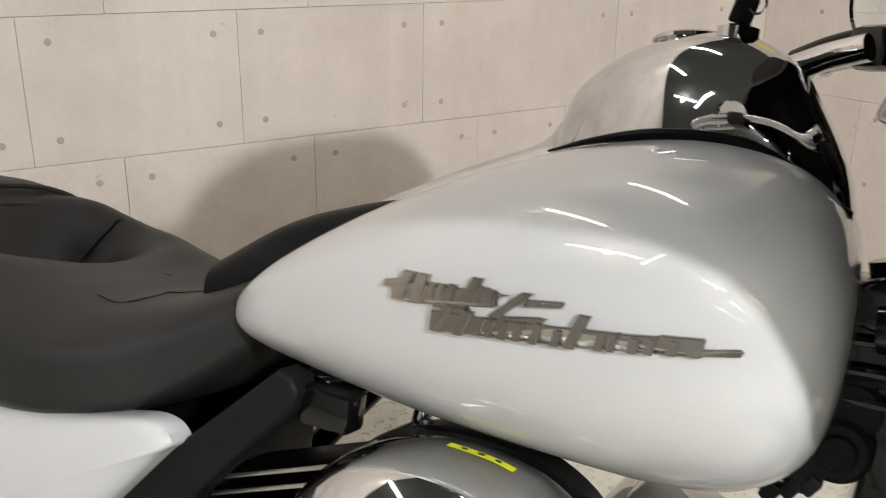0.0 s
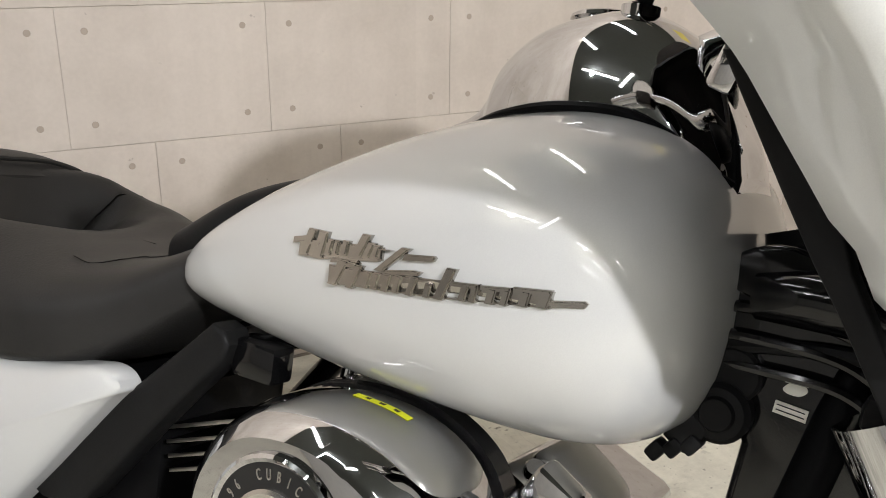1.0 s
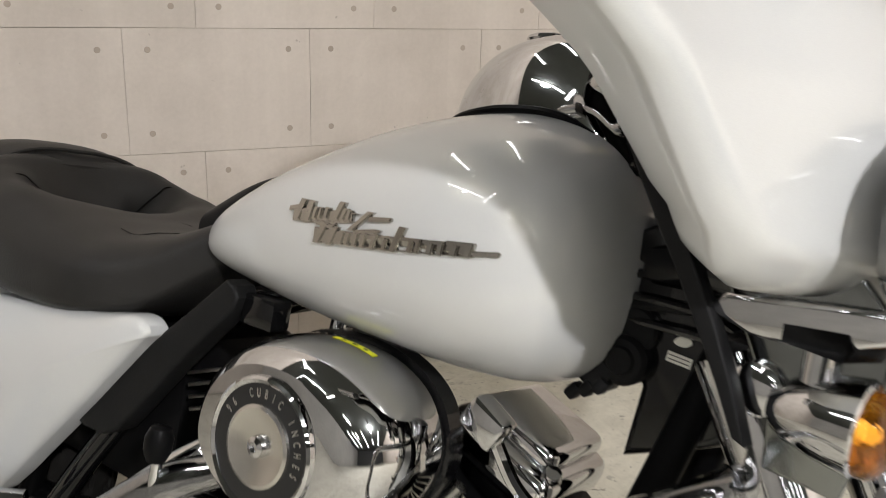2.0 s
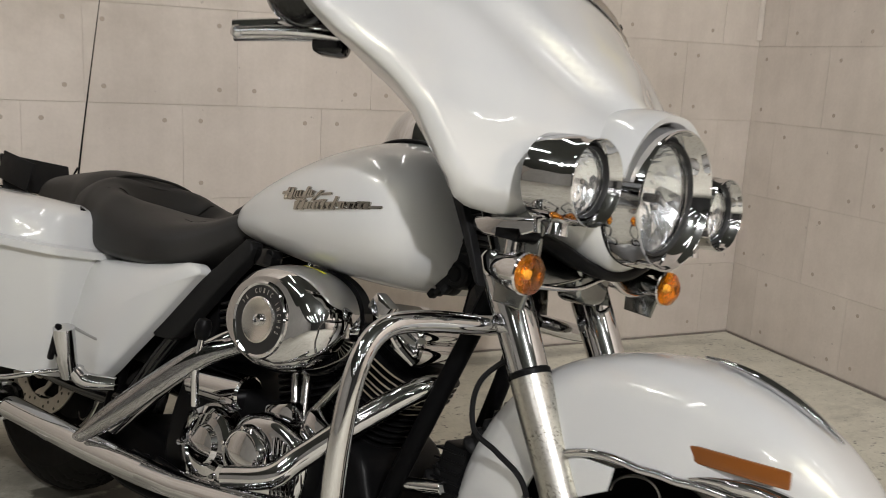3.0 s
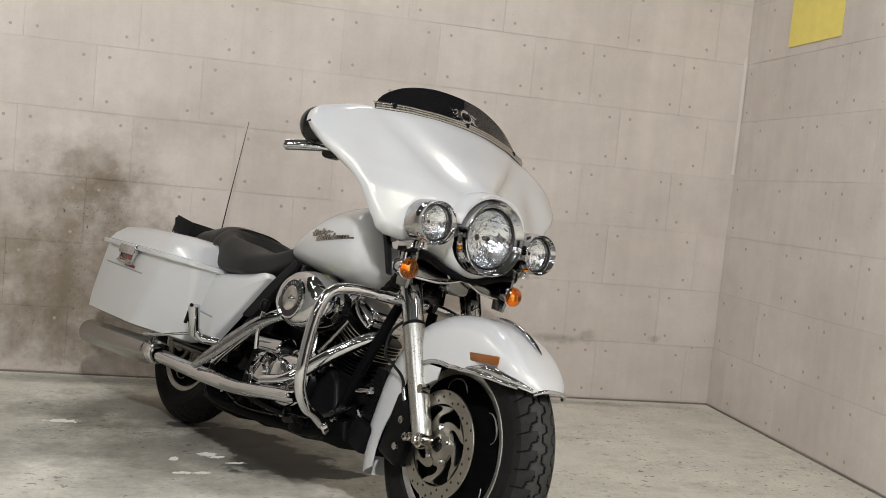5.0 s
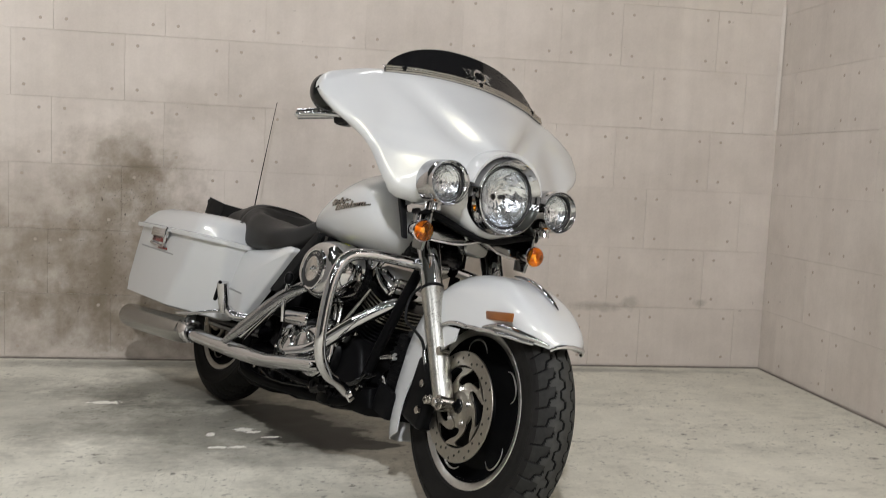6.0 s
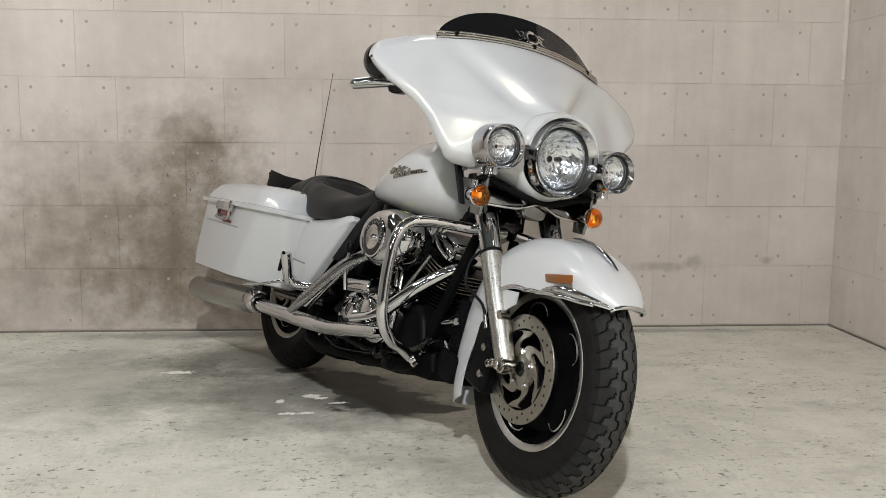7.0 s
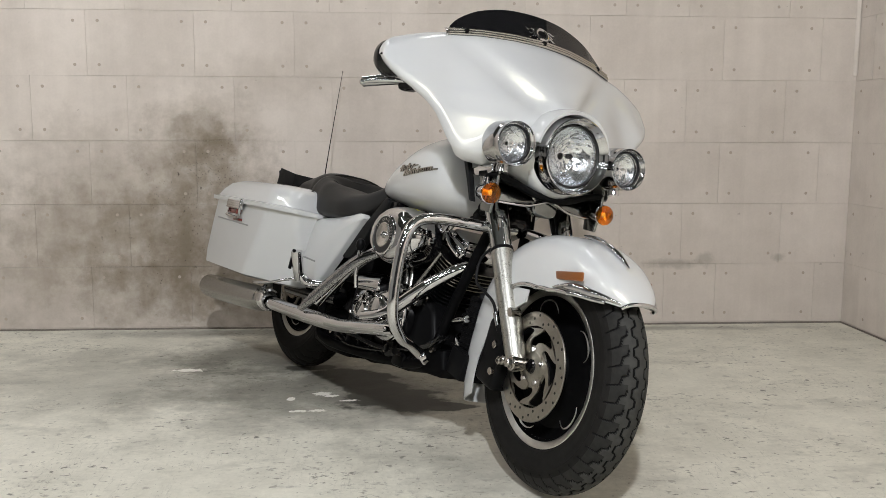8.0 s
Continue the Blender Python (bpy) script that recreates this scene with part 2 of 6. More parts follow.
def wall_print():
    """Printed concrete look of the wall panels, each with its own tone, and sooty spots with some painted shade on the
    back wall.
    """
    m = material("printed_concrete_panel", (0.614, 0.551, 0.485), 0.75, spec=0.3)
    t, n, l, b = nodes_of(m)
    v = world_coords(t)
    cloud, mid, fine = noise_tex(t, v, 2.0, 6, 0.62), noise_tex(t, v, 9, 6, 0.65), noise_tex(t, v, 90, 4, 0.6)
    streak = noise_tex(t, world_coords(t, (13, 13, 0.9)), 1.0, 5)
    col = mix(t, ramp(t, cloud, [(0.38, (0.385, 0.330, 0.276)), (0.62, (0.795, 0.718, 0.642))]), ramp(t, mid, [(0.34, (0.486, 0.427, 0.366)), (0.66, (0.756, 0.680, 0.601))]), 0.5)
    col = mix(t, col, ramp(t, streak, [(0.3, (0.468, 0.413, 0.358)), (0.7, (0.720, 0.651, 0.573))]), 0.35)
    info = t.nodes.new("ShaderNodeObjectInfo")
    col = mix(t, col, ramp(t, info.outputs["Random"], [(0.0, (0.486, 0.439, 0.383)), (1.0, (0.630, 0.569, 0.504))]), 0.3)
    col = mix(t, col, ramp(t, fine, [(0.3, (0.450, 0.401, 0.355)), (0.7, (0.666, 0.603, 0.534))]), 0.16)
    # the covering hangs in strips of slightly different tone
    sep = t.nodes.new("ShaderNodeSeparateXYZ")
    l.new(world_coords(t, (1 / 0.46, 1 / 0.46, 1)), sep.inputs[0])
    strip = t.nodes.new("ShaderNodeTexWhiteNoise")
    strip.noise_dimensions = "2D"
    both = t.nodes.new("ShaderNodeCombineXYZ")
    for k in (0, 1):
        l.new(math_node(t, "FLOOR", math_node(t, "ADD", sep.outputs[k], 0.17), 0.0), both.inputs[k])
    l.new(both.outputs[0], strip.inputs["Vector"])
    col = mix(t, col, ramp(t, strip.outputs["Value"], [(0.0, (0.47, 0.423, 0.372)), (1.0, (0.64, 0.583, 0.522))]), 0.16)
    # scattered small blemishes of the print
    dots = ramp(t, noise_tex(t, v, 34, 2), [(0.755, grey(0)), (0.78, grey(0.5))])
    col = mix(t, col, (0.270, 0.239, 0.199), dots)
    # exhaust soot: broad smudges with specks; low ones also paint the saddlebag's shade
    for cx, cz, rx, rz, depth in ((-0.93, 0.93, 0.19, 0.16, 0.80), (-0.93, 0.86, 0.38, 0.36, 0.55), (-1.06, 0.42, 0.50, 0.38, 0.72), (-0.80, 0.45, 0.44, 0.55, 0.62), (-0.55, 1.22, 0.75, 0.16, 0.20), (-1.35, 0.62, 0.72, 0.48, 0.52), (-1.05, 0.17, 0.62, 0.26, 0.60), (-1.75, 0.28, 0.9, 0.50, 0.46), (0.1, 0.35, 0.8, 0.30, 0.20)):
        d = smudge(t, cx, 4.333, cz, rx, 0.4, rz, mid)
        col = mix(t, col, (0.160, 0.124, 0.080), ramp(t, d, [(0.0, grey(depth)), (1.05, grey(0))]))
    # fine soot specks thrown on the wall
    for cx, cz, rx, rz, size, low in ((-0.90, 0.80, 0.15, 0.18, 120, 0.63), (-1.0, 0.68, 0.36, 0.30, 85, 0.68), (-1.05, 0.42, 0.55, 0.45, 62, 0.70)):
        d = smudge(t, cx, 4.333, cz, rx, 0.4, rz, mid)
        sp = ramp(t, noise_tex(t, v, size, 2), [(low, grey(0)), (low + 0.04, grey(0.8))])
        col = mix(t, col, (0.060, 0.048, 0.035), mix(t, (0.000, 0.000, 0.000), sp, ramp(t, d, [(0.35, grey(1)), (1.0, grey(0))])))
    # dark scuffs along one joint near the corner
    for cx, cz, rx, rz in ((1.40, 0.315, 0.20, 0.035), (1.57, 0.34, 0.06, 0.05), (1.96, 0.345, 0.05, 0.03)):
        d = smudge(t, cx, 4.333, cz, rx, 0.4, rz, noise_tex(t, v, 26, 4, 0.7))
        col = mix(t, col, (0.200, 0.175, 0.140), ramp(t, d, [(0.3, grey(0.4)), (0.9, grey(0))]))
    l.new(col, b.inputs["Base Color"])
    bump(t, b, mid, 0.12, 0.002)
    return m


PAINT = pearl_paint()
CHROME = chrome_metal()
NICKEL = grainy("dark_nickel", (0.42, 0.40, 0.37), 0.16, 1.0, 80, 0.12)
DULL = grainy("dulled_chrome", (0.36, 0.355, 0.34), 0.22, 1.0, 60, 0.15, 0.0, 0.08)
# darker copy of the chrome, with dark reflections put into its colour
SHADED_CHROME = grainy("shaded_chrome", (0.24, 0.25, 0.245), 0.14, 1.0, 60, 0.12, 0.0, 0.05)
DISH = grainy("brushed_dish_metal", (0.60, 0.58, 0.55), 0.22, 1.0, 50, 0.1, 0.0, 0.06)
FORK = fork_metal()
ALU = grainy("cast_aluminium", (0.66, 0.64, 0.60), 0.38, 1.0, 70, 0.2)
STEEL = grainy("brushed_disc_steel", (0.36, 0.34, 0.30), 0.32, 1.0, 120, 0.2)
GLOSS = grainy("black_gloss_enamel", (0.004, 0.004, 0.0043), 0.10, 0.0, 30, 0.2, 0.0, 0.05, 0.0, 0.5)
SATIN = grainy("black_satin_metal", (0.0045, 0.0045, 0.0048), 0.36, 0.0, 60, 0.35, 0.2, spec=0.08)
PLASTIC = grainy("black_grained_plastic", (0.009, 0.009, 0.0093), 0.48, 0.0, 300, 0.25, 0.15, spec=0.12)
GUARD = grainy("dark_grey_plastic", (0.010, 0.010, 0.010), 0.5, 0.0, 300, 0.25, 0.15, spec=0.15)
RUBBER = grainy("tyre_rubber", (0.0125, 0.0118, 0.0108), 0.62, 0.0, 45, 0.35, 0.3, spec=0.07)
TREAD = grainy("worn_tread_rubber", (0.040, 0.0395, 0.0355), 0.65, 0.0, 60, 0.35, 0.3, spec=0.15)
SHOULDER = grainy("shoulder_rubber", (0.021, 0.0202, 0.0185), 0.62, 0.0, 60, 0.4, 0.3, spec=0.12)
GROOVE = grainy("tread_groove", (0.006, 0.006, 0.006), 0.8, 0.0, 60, 0.3, spec=0.1)
BLACK = grainy("black_frame_paint", (0.003, 0.003, 0.0032), 0.45, 0.0, 60, 0.3, spec=0.04)
LEATHER = leather()


def amber_lens():
    m = material("amber_lens", (1.0, 0.30, 0.006), 0.03, 0.0, 0.5, glass=1.0, ior=1.3)
    t, n, l, b = nodes_of(m)
    vor = t.nodes.new("ShaderNodeTexVoronoi")
    vor.inputs["Scale"].default_value = 190
    l.new(coords(t), vor.inputs["Vector"])
    bump(t, b, vor.outputs["Distance"], 0.35, 0.002)
    return m


def faceted_reflector():
    return material("lamp_reflector", (0.74, 0.77, 0.80), 0.16, 1.0)


AMBER = amber_lens()
REFLECTOR = material("amber_reflector", (0.20, 0.060, 0.006), 0.3, 0.0, 0.3)
RED = material("red_reflector", (0.16, 0.018, 0.015), 0.25, 0.0, 0.3)
GLASS = material("clear_lens", (0.99, 0.99, 0.985), 0.02, 0.0, 0.0, glass=1.0, ior=1.25)
FACET = faceted_reflector()
# grey that paints the shade of shallow grooves in white panels
GROOVE_SHADE = grainy("painted_groove_shade", (0.26, 0.26, 0.25), 0.6, 0.0, 60, 0.1)
MIRROR = material("mirror_glass", (0.85, 0.87, 0.88), 0.02, 1.0)
SMOKE = material("smoked_shield", (0.012, 0.012, 0.014), 0.05, 0.0, 1.0)
HOLE = material("printed_tie_hole", (0.385, 0.325, 0.265), 0.85)
FLOOR = concrete_floor()
PANEL = wall_print()
BACKING = grainy("wall_backing", (0.575, 0.511, 0.447), 0.85, 0.0, 20, 0.2)
PLASTER = grainy("painted_plaster", (0.40, 0.39, 0.365), 0.8, 0.0, 12, 0.15, 0.5)
DARK = grainy("dark_painted_wall", (0.06, 0.061, 0.06), 0.7, 0.0, 12, 0.2, 0.5)
CEIL = grainy("ceiling_board", (0.060, 0.066, 0.060), 0.85, 0.0, 8, 0.12, 0.4)
YELLOW = grainy("yellow_paper", (0.80, 0.66, 0.16), 0.6, 0.0, 20, 0.1)
BASE = grainy("dark_foot_strip", (0.23, 0.20, 0.17), 0.9, 0.0, 25, 0.4)
LABEL_YELLOW = material("yellow_label", (0.75, 0.78, 0.02), 0.4)
PAPER = material("white_label", (0.75, 0.74, 0.66), 0.5)
INK = material("black_ink", (0.01, 0.01, 0.01), 0.5)
LAMP = material("lit_tube", (1, 1, 1), 0.4)
LAMP.node_tree.nodes["Principled BSDF"].inputs["Emission Color"].default_value = (*LAMP_COLOUR, 1)
LAMP.node_tree.nodes["Principled BSDF"].inputs["Emission Strength"].default_value = 24


# ---- mesh helpers ----
def part(name, bm, mat, parent=None, label="", smooth=True):
    me = bpy.data.meshes.new(name)
    bmesh.ops.recalc_face_normals(bm, faces=bm.faces)
    bm.to_mesh(me)
    bm.free()
    for m in mat if isinstance(mat, (list, tuple)) else [mat]:
        me.materials.append(m)
    if smooth:
        me.shade_smooth()
        me.set_sharp_from_angle(angle=radians(38))
    ob = new(name, me)
    if parent is not None:
        ob.parent = parent
    return tagged(ob, label)


def ring_faces(bm, a, b, closed=True, mat=0):
    n = len(a)
    for i in range(n if closed else n - 1):
        j = (i + 1) % n
        f = bm.faces.new((a[i], a[j], b[j], b[i]))
        f.material_index = mat


def loft(rings, caps=True, closed=True, bm=None, mat=0):
    bm = bm or bmesh.new()
    vs = [[bm.verts.new(p) for p in r] for r in rings]
    for a, b in zip(vs, vs[1:]):
        ring_faces(bm, a, b, closed, mat)
    if caps:
        for r in (vs[0], vs[-1]):
            bm.faces.new(r).material_index = mat
    return bm


def basis(d):
    d = Vector(d).normalized()
    s = Vector((0, 0, 1)) if abs(d.z) < 0.9 else Vector((1, 0, 0))
    u = d.cross(s).normalized()
    return d, u, d.cross(u)


def spline(pts, n):
    """n points along a smooth line through pts (tuples of any length)."""
    p = [np.array(q, float) for q in pts]
    p = [2 * p[0] - p[1]] + p + [2 * p[-1] - p[-2]]
    out = []
    for i in range(n):
        s = i / (n - 1) * (len(pts) - 1)
        k = min(int(s), len(pts) - 2)
        f = s - k
        a, b, c, d = p[k:k + 4]
        out.append(0.5 * (2 * b + (c - a) * f + (2 * a - 5 * b + 4 * c - d) * f * f + (3 * b - a - 3 * c + d) * f ** 3))
    return out


def tube(pts, r, seg=14, n=0, bm=None, smooth=True, mat=0):
    """A round tube through pts; r is one radius or one for each point."""
    rs = r if isinstance(r, (list, tuple)) else [r] * len(pts)
    q = [(*p, k) for p, k in zip(pts, rs)]
    if smooth and len(pts) > 2:
        q = spline(q, n or len(pts) * 6)
    rings, u = [], None
    for i, p in enumerate(q):
        d = Vector(q[min(i + 1, len(q) - 1)][:3]) - Vector(q[max(i - 1, 0)][:3])
        d.normalize()
        if u is None:
            u = basis(d)[1]
        u = (u - d * u.dot(d)).normalized()
        w = d.cross(u)
        c = Vector(p[:3])
        rings.append([c + (u * math.cos(a) + w * math.sin(a)) * p[3] for a in (2 * math.pi * k / seg for k in range(seg))])
    return loft(rings, True, True, bm, mat)


def lathe(profile, centre, axis, seg=40, bm=None, closed=False, mat=0):
    """Turns (radius, height along axis) pairs round an axis."""
    bm = bm or bmesh.new()
    d, u, w = basis(axis)
    c = Vector(centre)
    rings = []
    for r, h in profile:
        if r < 1e-6:
            rings.append([bm.verts.new(c + d * h)])
        else:
            rings.append([bm.verts.new(c + d * h + (u * math.cos(a) + w * math.sin(a)) * r) for a in (2 * math.pi * k / seg for k in range(seg))])
    pairs = list(zip(rings, rings[1:]))
    if closed:
        pairs.append((rings[-1], rings[0]))
    for a, b in pairs:
        if len(a) == 1 and len(b) == 1:
            continue
        if len(a) == 1 or len(b) == 1:
            one, many = (a, b) if len(a) == 1 else (b, a)
            for i in range(seg):
                bm.faces.new((one[0], many[i], many[(i + 1) % seg])).material_index = mat
        else:
            ring_faces(bm, a, b, True, mat)
    return bm


def rod(a, b, r, seg=16, bm=None, edge=0.12, mat=0):
    """A round bar from a to b with softened ends."""
    d = Vector(b) - Vector(a)
    h = d.length
    e = min(r * edge, h * 0.2)
    return lathe([(0, 0), (r - e, 0), (r, e), (r, h - e), (r - e, h), (0, h)], a, d, seg, bm, False, mat)


def block(size, centre=(0, 0, 0), bevel=0.004, m=None, bm=None, segments=2):
    """A box with rounded edges, at the pose m."""
    b2 = bmesh.new()
    bmesh.ops.create_cube(b2, size=1)
    for v in b2.verts:
        v.co = Vector((v.co.x * size[0], v.co.y * size[1], v.co.z * size[2]))
    if bevel:
        bmesh.ops.bevel(b2, geom=b2.edges[:], offset=bevel, segments=segments, affect="EDGES", profile=0.5)
    mm = Matrix.Translation(centre) @ (m or Matrix())
    b2.transform(mm)
    return join(bm, b2)


def join(bm, b2):
    if bm is None:
        return b2
    me = bpy.data.meshes.new("scratch")
    b2.to_mesh(me)
    b2.free()
    bm.from_mesh(me)
    bpy.data.meshes.remove(me)
    return bm


def prism(outline, y0, y1, bevel=0.0, bm=None, axis="y"):
    """An outline of (x, z) pairs drawn out from y0 to y1 (axis y), or of (y, z) pairs from x0 to x1 (axis x)."""
    b2 = bmesh.new()
    put = (lambda p, k: (p[0], k, p[1])) if axis == "y" else ((lambda p, k: (k, p[0], p[1])) if axis == "x" else (lambda p, k: (p[0], p[1], k)))
    a = [b2.verts.new(put(p, y0)) for p in outline]
    b = [b2.verts.new(put(p, y1)) for p in outline]
    ring_faces(b2, a, b)
    b2.faces.new(a)
    b2.faces.new(b)
    if bevel:
        bmesh.ops.recalc_face_normals(b2, faces=b2.faces)
        caps = [f for f in b2.faces if len(f.verts) == len(outline)][-2:]
        edges = list({e for f in caps for e in f.edges})
        bmesh.ops.bevel(b2, geom=edges, offset=bevel, segments=3, affect="EDGES", profile=0.5)
    return join(bm, b2)


def smooth_outline(pts, n):
    """A closed smooth line through (a, b) pairs."""
    q = list(pts)
    m = len(q)
    p = [np.array(v, float) for v in q]
    out = []
    for i in range(n):
        s = i / n * m
        k = int(s) % m
        f = s - int(s)
        a, b, c, d = p[k - 1], p[k], p[(k + 1) % m], p[(k + 2) % m]
        v = 0.5 * (2 * b + (c - a) * f + (2 * a - 5 * b + 4 * c - d) * f * f + (3 * b - a - 3 * c + d) * f ** 3)
        out.append((float(v[0]), float(v[1])))
    return out


def domed(outline, back, rim, depth):
    """A plate with a swelling face: the outline of (x, z) pairs shrinks inwards in rings as y falls from the rim by depth."""
    cx, cz = (sum(p[k] for p in outline) / len(outline) for k in (0, 1))
    rings = [[Vector((x, back, z)) for x, z in outline], [Vector((x, rim, z)) for x, z in outline]]
    for k in (0.985, 0.96, 0.92, 0.84, 0.72, 0.56, 0.38, 0.18, 0.05):
        rings.append([Vector((cx + (x - cx) * k, rim - depth * (1 - k ** 6) ** 0.55 * (0.55 + 0.45 * (1 - k * k)), cz + (z - cz) * k)) for x, z in outline])
    return loft(rings)


def curve_at(table, x):
    return float(np.interp(x, [p[0] for p in table], [p[1] for p in table]))


def thing(name, label, category, m=None):
    e = new(name)
    e.empty_display_size = 0.05
    if m is not None:
        e.matrix_world = m
    return tagged(e, label, category)


# ---- the room ----
def flat_box(name, x0, x1, y0, y1, z0, z1, mat, label, category):
    ob = part(name, block((x1 - x0, y1 - y0, z1 - z0), ((x0 + x1) / 2, (y0 + y1) / 2, (z0 + z1) / 2), 0), mat, None, "", False)
    return tagged(ob, label, category, kind="structure")


R_ = ROOM
floor = flat_box("floor", R_["x0"] - 0.3, R_["x1"] + 0.3, R_["y0"] - 0.3, R_["y1"] + 0.3, -0.2, 0.0, FLOOR, "worn grey concrete floor with scuffs, oil stains and painted shade", "floor")
ceiling = flat_box("ceiling", R_["x0"] - 0.3, R_["x1"] + 0.3, R_["y0"] - 0.3, R_["y1"] + 0.3, R_["h"], R_["h"] + 0.1, CEIL, "plain dark ceiling with tube lamps", "ceiling")
wall_back = flat_box("wall_back", R_["x0"], R_["x1"], R_["y1"] + 0.005, R_["y1"] + 0.2, 0.0, R_["h"], BACKING, "wall clad in panels printed like concrete", "wall")
wall_right = flat_box("wall_right", R_["x1"] + 0.005, R_["x1"] + 0.2, R_["y0"], R_["y1"] + 0.2, 0.0, R_["h"], BACKING, "side wall clad in panels printed like concrete", "wall")
wall_left = flat_box("wall_left", R_["x0"] - 0.2, R_["x0"], R_["y0"], R_["y1"] + 0.2, 0.0, R_["h"], PLASTER, "plain pale plaster wall closing the room", "wall")
wall_front = flat_box("wall_front", R_["x0"], R_["x1"], R_["y0"] - 0.2, R_["y0"], 0.0, R_["h"], DARK, "plain dark painted wall closing the room", "wall")


def ceiling_lamp(x, y, watts, turn=90):
    lamp = thing("ceiling_lamp", "white ceiling batten with a lit diffuser", "lamp", pose(x, y, R_["h"], 0, 0, turn))
    tagged(lamp, group="ceiling lamps")
    part("housing", prism([(-0.05, 0.0), (-0.04, -0.05), (0.04, -0.05), (0.05, 0.0)], -0.63, 0.63), PLASTER, lamp, "", False).rotation_euler = (0, 0, radians(90))
    part("diffuser", block((1.18, 0.07, 0.024), (0, 0, -0.064), 0.008), LAMP, lamp, "lit white diffuser")
    for s in (-1, 1):
        part("end_cap", block((0.02, 0.12, 0.05), (s * 0.60, 0, -0.065), 0.003), PLASTER, lamp)
    if not watts:
        return lamp
    light = bpy.data.lights.new("tube_light", "POINT")
    light.shadow_soft_size = 0.07
    light.energy, light.color = watts, LAMP_COLOUR
    ob = new("tube_light", light)
    ob.parent = lamp
    ob.location = (0, 0, -0.16)
    return lamp


for tx, ty, tw in LAMPS:
    ceiling_lamp(tx, ty, tw)
# more rows of fainter battens further back in the room
for tx in (-4.6, -3.4, -1.6, 0.9):
    for ty in (-1.9, -3.3, -4.9):
        ceiling_lamp(tx, ty, 0)
# fainter battens over the motorcycle
for tx, ty, turn in ((0.54, 3.70, 70), (-0.85, 3.89, 59), (-2.25, 2.16, 0)):
    ceiling_lamp(tx, ty, 0, turn)

tagged(part("baseboard", block((R_["x1"] - R_["x0"], 0.004, 0.007), ((R_["x0"] + R_["x1"]) / 2, R_["y1"] - 0.004, 0.0035), 0), BASE, None, "", False), "thin dark strip along the foot of the wall", "trim", kind="structure")
tagged(part("baseboard", block((0.004, R_["y1"] - R_["y0"] - 0.02, 0.007), (R_["x1"] - 0.004, (R_["y0"] + R_["y1"]) / 2, 0.0035), 0), BASE, None, "", False), "thin dark strip along the foot of the side wall", "trim", kind="structure")

yellow_sheet = part("yellow_sheet", block((0.004, 0.41, 0.44), (R_["x1"] - 0.005, 3.745, 2.118), 0.0008), YELLOW, None, "", False)
tagged(yellow_sheet, "plain yellow sheet fixed high on the side wall", "sheet")

corner_strip = part("corner_strip", prism([(R_["x1"] - 0.020, R_["y1"] - 0.004), (R_["x1"] - 0.004, R_["y1"] - 0.004), (R_["x1"] - 0.004, R_["y1"] - 0.018), (R_["x1"] - 0.010, R_["y1"] - 0.010)], 1.264, 1.9, 0, None, "z"), PANEL, None, "", False)
tagged(corner_strip, "pale loose strip of wall covering in the corner", "trim", kind="structure")

# ---- the motorcycle ----
BIKE = pose(-0.4246, 3.5976, -0.0015, -14.18, -0.2, -60.76)
PIVOT = Matrix.Translation((1.235, 0, 0.78))
STEER = PIVOT @ Matrix.Rotation(radians(-6.1), 4, Vector((-0.45, 0, 0.893))) @ PIVOT.inverted()   # handlebar turned to the right
bike = thing("motorcycle", "pearl white touring motorcycle with batwing fairing, leaning on its stand", "motorcycle", BIKE)
AXLE_F, AXLE_R, WHEEL_R, AXLE_Z = 1.582, 0.0, 0.335, 0.344


def near_line(u, y, pts, period):
    """Distance in metres of each (u, y) to a broken line that repeats along u."""
    best = np.full(u.shape, 9.0)
    for (u0, y0), (u1, y1) in zip(pts, pts[1:]):
        for shift in (-period, 0.0, period):
            du, dy = u1 - u0, y1 - y0
            k = np.clip(((u - u0 - shift) * du + (y - y0) * dy) / (du * du + dy * dy), 0, 1)
            best = np.minimum(best, np.hypot(u - u0 - shift - k * du, y - y0 - k * dy))
    return best


def tread_depth(u, y, half, period):
    """Depth 0 to 1 of the grooves: two stepped lines round the crown, hooked slots to both shoulders."""
    deep = np.zeros(u.shape)
    for side, lag in ((1, 0.0), (-1, 0.5)):
        uu, yy = (u + lag * period) % period, y * side / half
        P = lambda *q: [(a * period, b * half) for a, b in q]
        yy = yy * half
        crown = near_line(uu, yy, P((0, 0.15), (0.36, 0.15), (0.5, 0.31), (0.86, 0.31), (1, 0.15)), period)
        slot = near_line(uu, yy, P((-0.10, 0.96), (0.04, 0.70), (0.44, 0.64), (0.54, 0.50), (0.80, 0.47)), period)
        for d, wide in ((crown, 0.0022), (slot, 0.0021)):
            deep = np.maximum(deep, np.clip((wide + 0.0007 - d) / 0.0014, 0, 1))
    return deep


